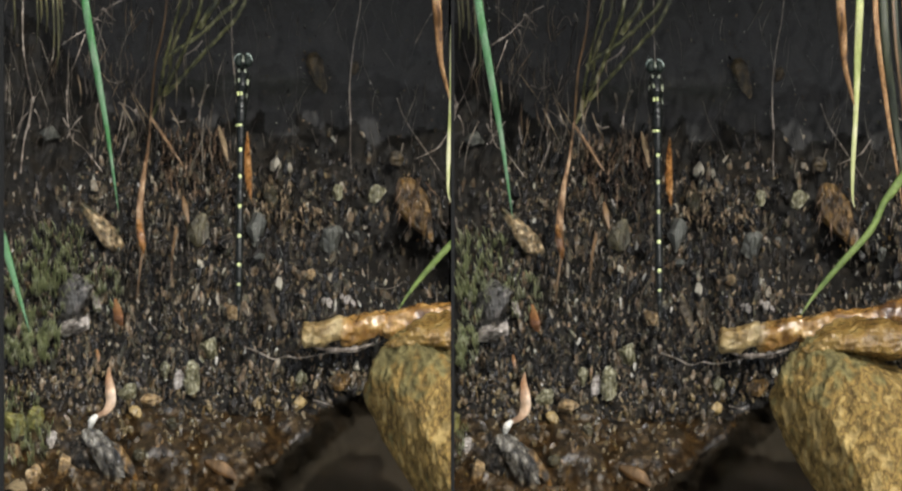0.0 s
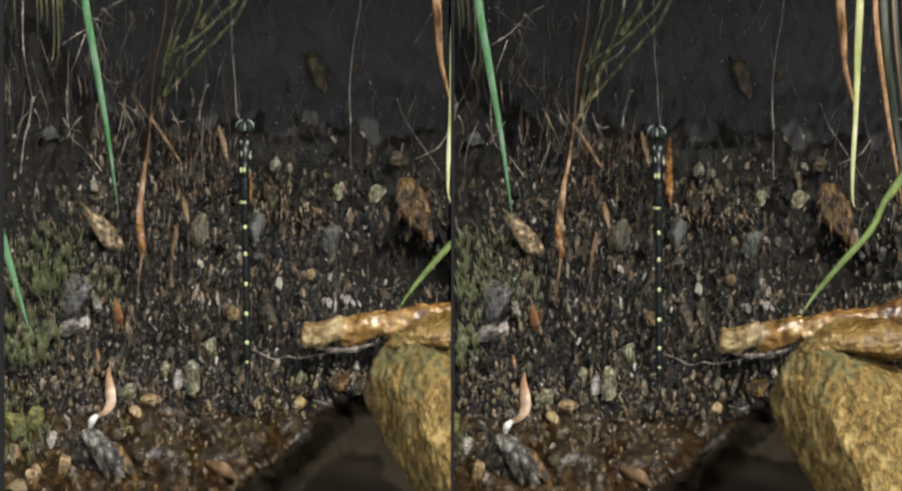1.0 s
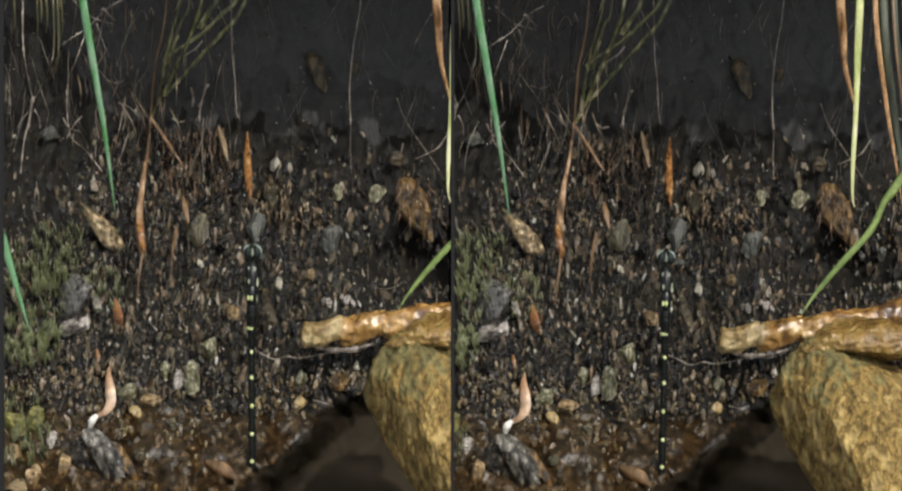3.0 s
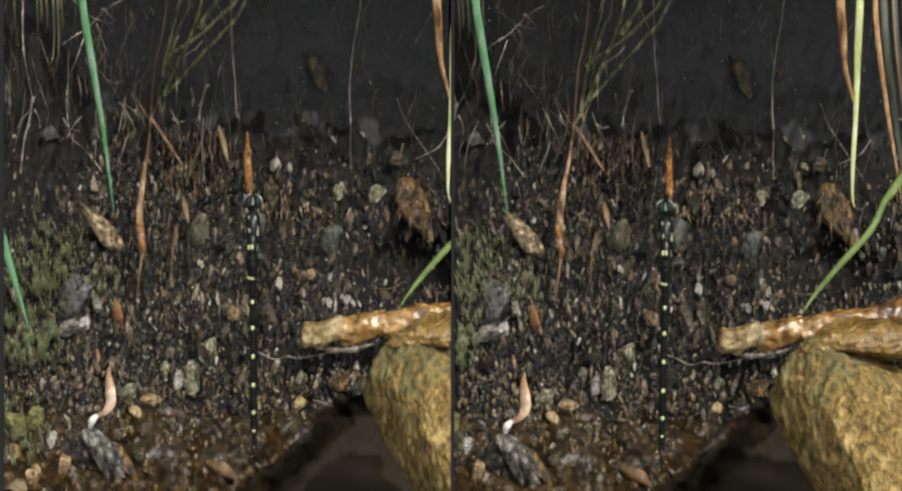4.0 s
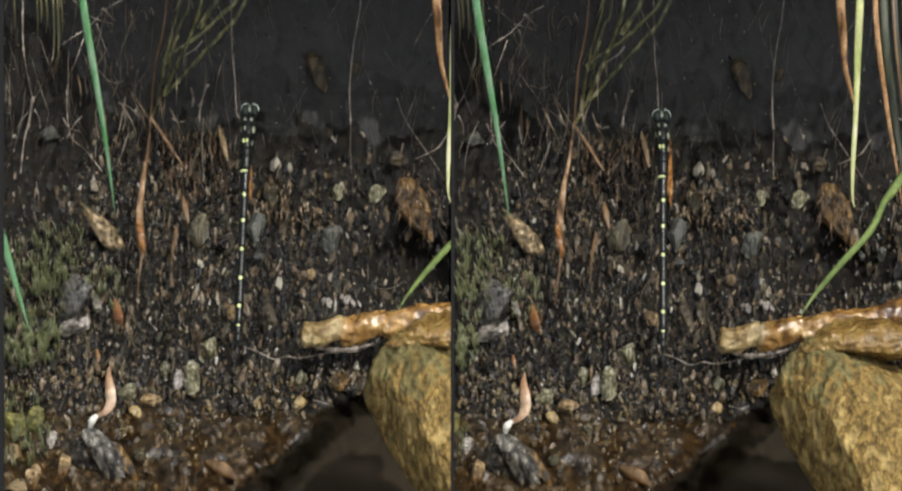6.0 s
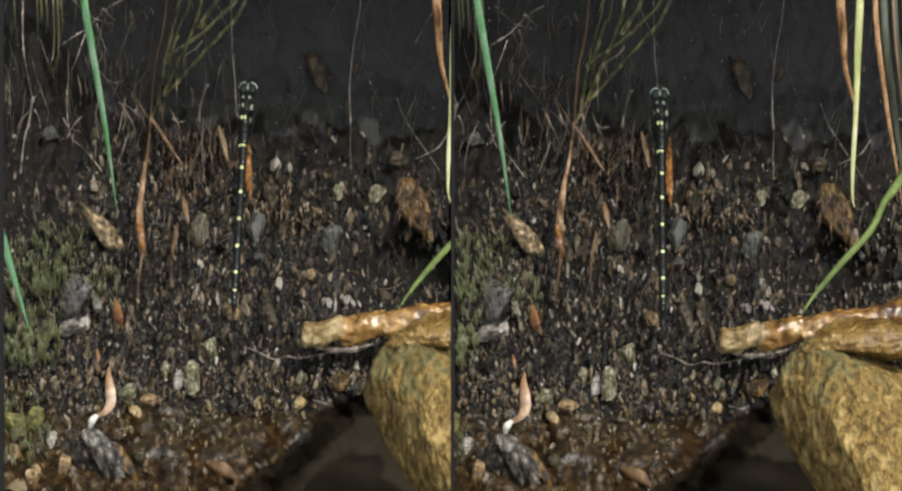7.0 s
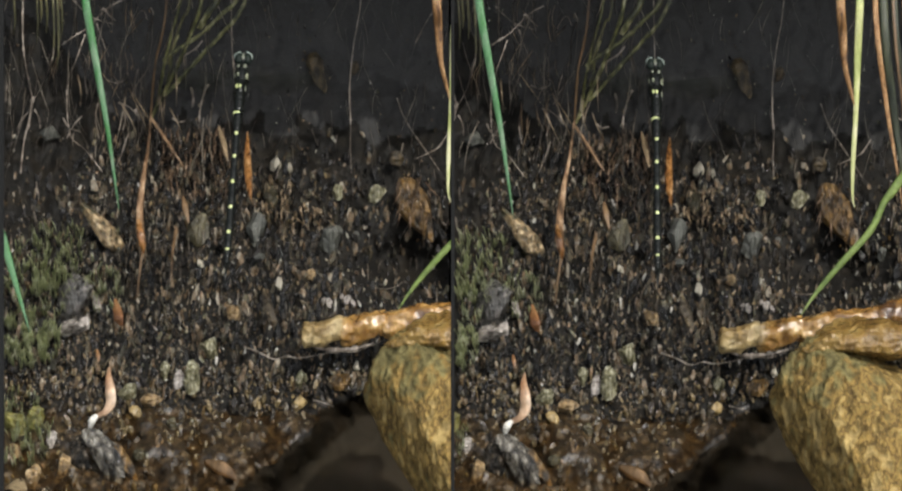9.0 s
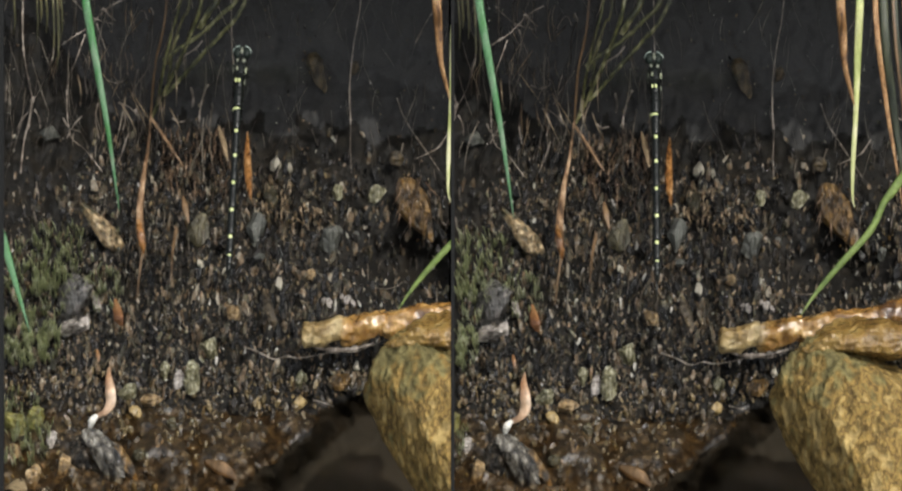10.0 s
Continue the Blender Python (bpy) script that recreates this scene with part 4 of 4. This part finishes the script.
    for pts, w in high + middle + low + tangle:
        grass("root", side, [(u, v, full_q(u, min(v, 2000)) + (5.5 if v < 130 and u < 230 else 2.8 if v > 580 else 1.8) if v > -100 else 7.2, w * (0.68 - 0.3 * k / len(pts))) for k, (u, v) in enumerate(pts)], STEM if pts[0] in ((45, -180), (148, 60)) else ROOT, "thin pale dead root hanging on the bank", "root", 1.0, group="roots on the bank", jag=1.1)
    return made


def strip_copies():
    made = []
    for side in (0, 1):
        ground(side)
        water(side)
    divider("divider_strip", 784, 790)
    divider("divider_strip", -3, 7)
    bank = gravel_plan(3, 14800, 225, 685, 1.5, 6.8, 4.2)
    grit = gravel_plan(6, 4600, 290, 720, 1.2, 3.6, 2.6)
    chips = gravel_plan(8, 2600, 235, 670, 1.1, 3.8, 4.0)
    # glitter: bright chips scattered in for the glints on rippled water
    glitter = gravel_plan(9, 700, 630, 850, 0.9, 2.6, 2.6)
    flecks = gravel_plan(10, 420, 430, 620, 1.3, 3.4, 3.4, -200, 210)
    thin = gravel_plan(4, 90, -60, 240, 1.4, 3.6, 2.2)
    specks = gravel_plan(11, 260, -20, 240, 0.8, 2.0, 3.4)
    pool = gravel_plan(5, 4600, 640, 900, 1.6, 6.0, 2.6)
    for side in (0, 1):
        gravel(side, bank, GRAVEL, "wet dark gravel and grit on the bank", "gravel")
        gravel(side, specks, CHIP, "pale specks in the dark upper bank", "stone_chips", lift=1.5)
        silt(side)
        gravel(side, thin, GRAVEL, "scattered grit in the dark upper bank", "gravel")
        gravel(side, chips, CHIP, "small pale stone chips among wet gravel", "stone_chips", lift=1.4)
        gravel(side, glitter, CHIP, "small pale chips as glints on the shallows", "stone_chips", lift=7)
        gravel(side, flecks, CHIP, "pale stone flecks between the moss", "stone_chips", lift=1.4)
        gravel(side, grit, BEDGRAVEL, "fine brown grit between the gravel", "grit")
        gravel(side, pool, BEDGRAVEL, "brown silted gravel on the pool bed", "gravel", lift=3.2)
        boulder(side)
        amber_rock(side)
        log(side)
        rusty_stone(side)
        for i, (u, v, w, h, lean, m, label) in enumerate(BANK_STONES + GRAVEL_STONES + EDGE_STONES + POOL_STONES + STRAY_STONES):
            stone(side, u, v, w, h, lean, m, 100 + i * 7, label, name="stone", sunk=-1.2 if m is WETPALE and w < 15 else -0.1 if m is WETPALE else 0.5 if w > 70 and v < 600 else 0.35 if v > 700 else 0.12)
        made.append(plants(side))
        fibres(side, 11, 210, -240, 420, -90, 210, FIBRE, "root_fibres", "fine dead roots hanging on the dark bank", long=(35, 130), near=(1.0, 6), wide=(0.7, 2.2), fall=11)
        fibres(side, 17, 40, 100, 330, -40, 200, TANFIBRE, "root_fibres", "pale dead grass ends on the bank", near=(2, 7), wide=(0.8, 2.2), fall=14)
        fibres(side, 12, 110, 420, 1000, -40, 260, FIBRE, "root_fibres", "sparse dead roots on the dark bank", wide=(0.6, 1.3))
        fibres(side, 13, 260, -240, 1000, 220, 560, FIBRE, "plant_litter", "fine brown plant litter among the gravel", long=(12, 34), near=(0.6, 1.6), wide=(1.2, 2.8), fall=8)
        fibres(side, 14, 130, 280, 400, 215, 335, RUSTFIBRE, "plant_litter", "rust-brown fibrous litter under the grass tuft", long=(8, 26), near=(0.6, 1.8), wide=(1.6, 4.5), fall=12)
        fibres(side, 15, 24, 500, 585, 352, 385, TANFIBRE, "plant_litter", "pale tan litter scraps on the gravel", long=(6, 14), near=(0.8, 2.0), wide=(2.5, 6), fall=25)
        fibres(side, 19, 24, 692, 748, 306, 376, RUSTFIBRE, "plant_litter", "rusty fibres over a stone in the bank", long=(18, 44), near=(2.2, 3.4), wide=(1.2, 3.2), fall=-22)
        fibres(side, 18, 40, 455, 505, 300, 375, TANFIBRE, "plant_litter", "tan litter scraps among pale pebbles", long=(8, 20), near=(0.8, 1.8), wide=(2, 5), fall=16)
        fibres(side, 16, 46, 120, 330, 330, 480, FIBRE, "plant_litter", "dull plant litter on the gravel", long=(12, 30), near=(0.8, 2.0), wide=(1.2, 3), fall=12)
        moss(side, 21, 95, 450, 70, 60, 380, "low green moss on the gravel")
        moss(side, 25, 66, 508, 66, 52, 560, "pale green moss over stones by the pool")
        moss(side, 22, 50, 595, 56, 50, 900, "bright green moss tuft by the pool")
        moss(side, 23, 185, 510, 40, 40, 160, "thin green moss on a stone")
        moss(side, 24, 36, 750, 56, 70, 520, "olive moss in the shallows")
    return made


# ---- dragonfly ----
FLY_Q = 24.5
WAIST = -92
F = unit(FLY_Q)


def ball(bm, x, y, z, rx, ry, rz, seg=16):
    out = bmesh.ops.create_uvsphere(bm, u_segments=seg, v_segments=max(8, seg * 2 // 3), radius=1)
    for w in out["verts"]:
        w.co = Vector((x + w.co.x * rx, y + w.co.y * ry, z + w.co.z * rz)) * F
    return bm


def lathe(bm, rows, seg=16):
    """Rings (x, y, z, radius) joined to a closed tube."""
    loops = [[bm.verts.new(Vector((x + r * math.cos(6.2832 * k / seg), y + r * math.sin(6.2832 * k / seg), z)) * F) for k in range(seg)] for x, y, z, r in rows]
    for a, b in zip(loops, loops[1:]):
        for k in range(seg):
            bm.faces.new((a[k], a[(k + 1) % seg], b[(k + 1) % seg], b[k]))
    bm.faces.new(loops[0])
    bm.faces.new(loops[-1][::-1])


def dragonfly(side):
    """Body along z with the head up, back towards -y. Its origin is the wedge between the eyes."""
    fly = Empty("dragonfly", at(side, 423, 103, FLY_Q))
    head = part("head", ball(bmesh.new(), 0, 2, 0, 11, 9, 10), BLACK, fly)
    for s in (-1, 1):
        eye = part("eye", ball(bmesh.new(), s * 7.5, 0, 2, 8.5, 9, 13, 20), EYEGREEN, head, "large dark green compound eye")
        # raised pale arc in place of the glint on the eye
        bm = bmesh.new()
        arc = [(s * (2 + 13 * math.sin(a)), -7.5 + 5 * math.sin(a), -3 + 17 * math.cos(a), r) for a, r in ((0.2, 0.9), (0.45, 2.3), (0.8, 3.1), (1.1, 2.5), (1.45, 0.9))]
        lathe(bm, arc, 10)
        part("eye_glint", bm, EYEGLINT, eye, "pale grey-green arc painting the eye's glint")
    bm = bmesh.new()
    lathe(bm, [(0, -8, 9, 0.4), (0, -8.5, 3, 1.4), (0, -8.5, -4, 2.6), (0, -7.5, -8, 1.2)], 12)
    part("face_mark", bm, DIMMARK, head, "pale wedge between the eyes")
    thorax = part("thorax", ball(ball(bmesh.new(), 0, 2, -42, 14, 15, 32, 24), 0, 1, -72, 11, 12, 24, 20), BLACK, fly)
    for x, y, z, rx, rz, m in ((-6, -11, -30, 2.4, 4, DIMMARK), (5, -11.2, -31, 3.0, 4.5, DIMMARK), (-5, -12.5, -53, 1.8, 5, PALEMARK), (10, -8.8, -54, 2.4, 9, PALEMARK), (-11.5, -6, -50, 1.2, 7, DIMMARK), (-5.4, -10.5, -82, 2.3, 5, YELLOW), (0.4, -11, -82, 2.3, 5, YELLOW), (9.3, -5.2, -82, 1.6, 7, DIMMARK)):
        part("stripe", ball(bmesh.new(), x, y, z, rx, 2.6, rz, 12), m, thorax, "yellow thorax stripe" if m is not DIMMARK else "dull pale thorax stripe")
    # the abdomen turns on the thorax; its own origin is the waist
    ends = [0, 14, 38, 80, 127, 179, 231, 281, 315, 336, 354]
    radii = [9, 10, 8.6, 6.6, 6.2, 6.4, 7.0, 7.2, 6.6, 5.4, 4.2]
    abdomen = None
    for i in range(10):
        d0, d1, r0, r1 = ends[i], ends[i + 1], radii[i], radii[i + 1]
        bm = bmesh.new()
        lathe(bm, [(0, 0, -d0 - (d1 - d0) * t, (r0 + (r1 - r0) * t) * g) for t, g in ((0, 0.93), (0.06, 1.0), (0.35, 0.98), (0.7, 0.97), (0.95, 1.04), (1, 0.95))])
        if abdomen is None:
            abdomen = part("abdomen", bm, BLACK, fly)
            abdomen.location = Vector((0, 0, WAIST)) * F
        else:
            part("segment", bm, BLACK, abdomen)
        r = r0 + (r1 - r0) * 0.2
        if i == 2:
            bm = bmesh.new()
            lathe(bm, [(-0.6, 0, -39.5, r * 0.9), (-0.6, 0, -40.5, r * 1.05), (-0.6, 0, -43.5, r * 1.05), (-0.6, 0, -45, r * 0.9)], 20)
            part("ring", bm, YELLOW, abdomen, "yellow ring round the abdomen")
        elif 3 <= i <= 8:
            part("spot", ball(bmesh.new(), 0, -r * 0.72, -d0 - 5, r * 0.56, r * 0.42, 4.6 if i < 8 else 2.6, 12), YELLOW, abdomen, "yellow abdomen spot")
    bm = bmesh.new()
    lathe(bm, [(0, -3, -346, 3), (0, -2, -368, 2.2), (0, 0, -392, 0.6)], 10)
    part("ovipositor", bm, BLACK, abdomen, "long black egg-laying spike")
    for s in (-1, 1):
        for z, l in ((-30, 20), (-46, 24), (-60, 28)):
            bm = bmesh.new()
            lathe_pts = [(s * 8, 12, z, 1.6), (s * 13, 20, z - l * 0.3, 1.3), (s * 9, 24, z - l, 0.9)]
            lathe(bm, lathe_pts, 8)
            part("leg", bm, BLACK, fly)
    wings = []
    for s in (-1, 1):
        for z, ln, wd, lean in ((-44, 150, 46, 6), (-66, 145, 58, -8)):
            bm = bmesh.new()
            cols = 16
            top, low = [], []
            for k in range(cols + 1):
                t = k / cols
                shape = min(1, 0.30 + 2.2 * t) * math.sqrt(max(0.0, 1 - t ** 5))
                x = s * ln * t
                zz = ln * t * math.tan(radians(lean))
                top.append((x, 0.25, zz + 4 - 3 * t))
                low.append((x, 0.25, zz + 4 - wd * shape))
            for yoff in (0.25, -0.25):
                a = [bm.verts.new(Vector((x, yoff, z2)) * F) for x, _, z2 in top]
                b = [bm.verts.new(Vector((x, yoff, z2)) * F) for x, _, z2 in low]
                for k in range(cols):
                    bm.faces.new((a[k], a[k + 1], b[k + 1], b[k]))
            wing = part("wing", bm, WING, fly, "clear glassy wing blurred by beating")
            wing.location = Vector((s * 7, -14, z)) * F
            bm = bmesh.new()
            for k in range(3):
                zo = 4 - k * wd * 0.12
                rows = []
                loops = []
                for j in range(9):
                    t = j / 8
                    c = Vector((s * ln * t, 0, ln * t * math.tan(radians(lean)) + zo - 3 * t))
                    loops.append([bm.verts.new((c + Vector((0, math.cos(a) * 0.55, math.sin(a) * 0.55))) * F) for a in (0, 1.57, 3.14, 4.71)])
                for a, b in zip(loops, loops[1:]):
                    for q in range(4):
                        bm.faces.new((a[q], a[(q + 1) % 4], b[(q + 1) % 4], b[q]))
            part("vein", bm, BLACK, wing, "dark leading veins")
            wings.append((wing, s, z))
    tagged(fly, "black and yellow ringed dragonfly hovering upright over the pool", "dragonfly")
    return fly, wings, abdomen


# seconds, place of the head in the plan (u, v, q), tilt of the back away from the camera, bend of the abdomen, lean
DESCENT = [(0, 423, 102, 24.5, 38, 27, 0), (0.5, 424, 142, 24.5, 28, 28, 0.4), (1, 426, 220, 24.5, 20, 25, 0.6), (1.5, 429, 313, 24.5, 14, 28, 0.6), (1.75, 431, 376, 22.8, 13, 28, 0.6), (2, 433, 450, 21.4, 11, 26, 0.3), (2.2, 435, 467, 20.9, 8, 23, -0.2), (2.5, 437, 466, 20.9, 6, 20, -0.7)]
CLIMB = [(2.7, 438, 459, 21.0, 7, 20, -0.7), (3.3, 440, 412, 22.4, 9, 23, -0.5), (3.8, 440, 371, 23.3, 11, 25, -0.3), (4, 440, 350, 23.6, 12, 26, -0.3), (4.5, 438, 298, 24.3, 16, 26, -0.3), (5, 437.5, 248, 24.5, 31, 29, -0.9), (5.5, 437, 214, 24.5, 39, 26, -1.3), (5.7, 436, 204, 24.5, 41, 25, -1.3), (6.3, 433, 172, 24.5, 44, 22, -1.4)]
HOVER = [(6.8, 432, 154, 24.5, 45, 20, -1.4), (7, 431, 150, 24.5, 45, 17, -1.4), (7.5, 429, 141, 24.5, 46, 14, -1.6), (8, 427, 126, 24.5, 47, 13, -1.7), (8.5, 425, 110, 24.5, 46, 12, -1.8), (9, 423, 97, 24.5, 46, 13, -1.9), (9.5, 422, 91, 24.5, 46, 16, -1.6), (10, 421, 87, 24.5, 46, 20, -1.3)]

copies = strip_copies()
flies = [dragonfly(0), dragonfly(1)]


def motions():
    basis = Matrix((RIGHT, FWD, UPV)).transposed().to_4x4()
    for side, (fly, wings, abdomen) in enumerate(flies):
        rows, bends = [], []
        for t, u, v, q, tilt, bend, lean in DESCENT + CLIMB + HOVER:
            turn = Matrix.Rotation(radians(-lean), 4, "Y") @ Matrix.Rotation(radians(-tilt), 4, "X")
            rows.append((t, Matrix.Translation(at(side, u, v + 8.5 * math.sin(radians(tilt)), q)) @ basis @ turn))
            bends.append((t, Matrix.Translation(Vector((0, 0, WAIST)) * F) @ Matrix.Rotation(radians(bend), 4, "X")))
        walk(fly, rows)
        walk(abdomen, bends)
        # the wings beat too fast to follow
        for wing, s, z in wings:
            beat = []
            for k in range(301):
                ang = 34 * math.sin(2 * math.pi * k / 5 + (0.9 if z < -50 else 0)) - 8
                beat.append((k / 30, Matrix.Translation(wing.location) @ Matrix.Rotation(radians(-s * ang), 4, "Z")))
            walk(wing, beat)
    # one blade gives way in the fly's draught
    for made in copies:
        blade = made["sway"]
        here = blade.location.copy()
        walk(blade, [(t, Matrix.Translation(here) @ Matrix.Rotation(radians(a), 4, FWD)) for t, a in ((0, 0), (1.5, 0), (2.5, 0.2), (4, 0.45), (5, 0.5), (5.5, 0.45), (7, 0.15), (8, 0), (10, -0.1))])


motions()
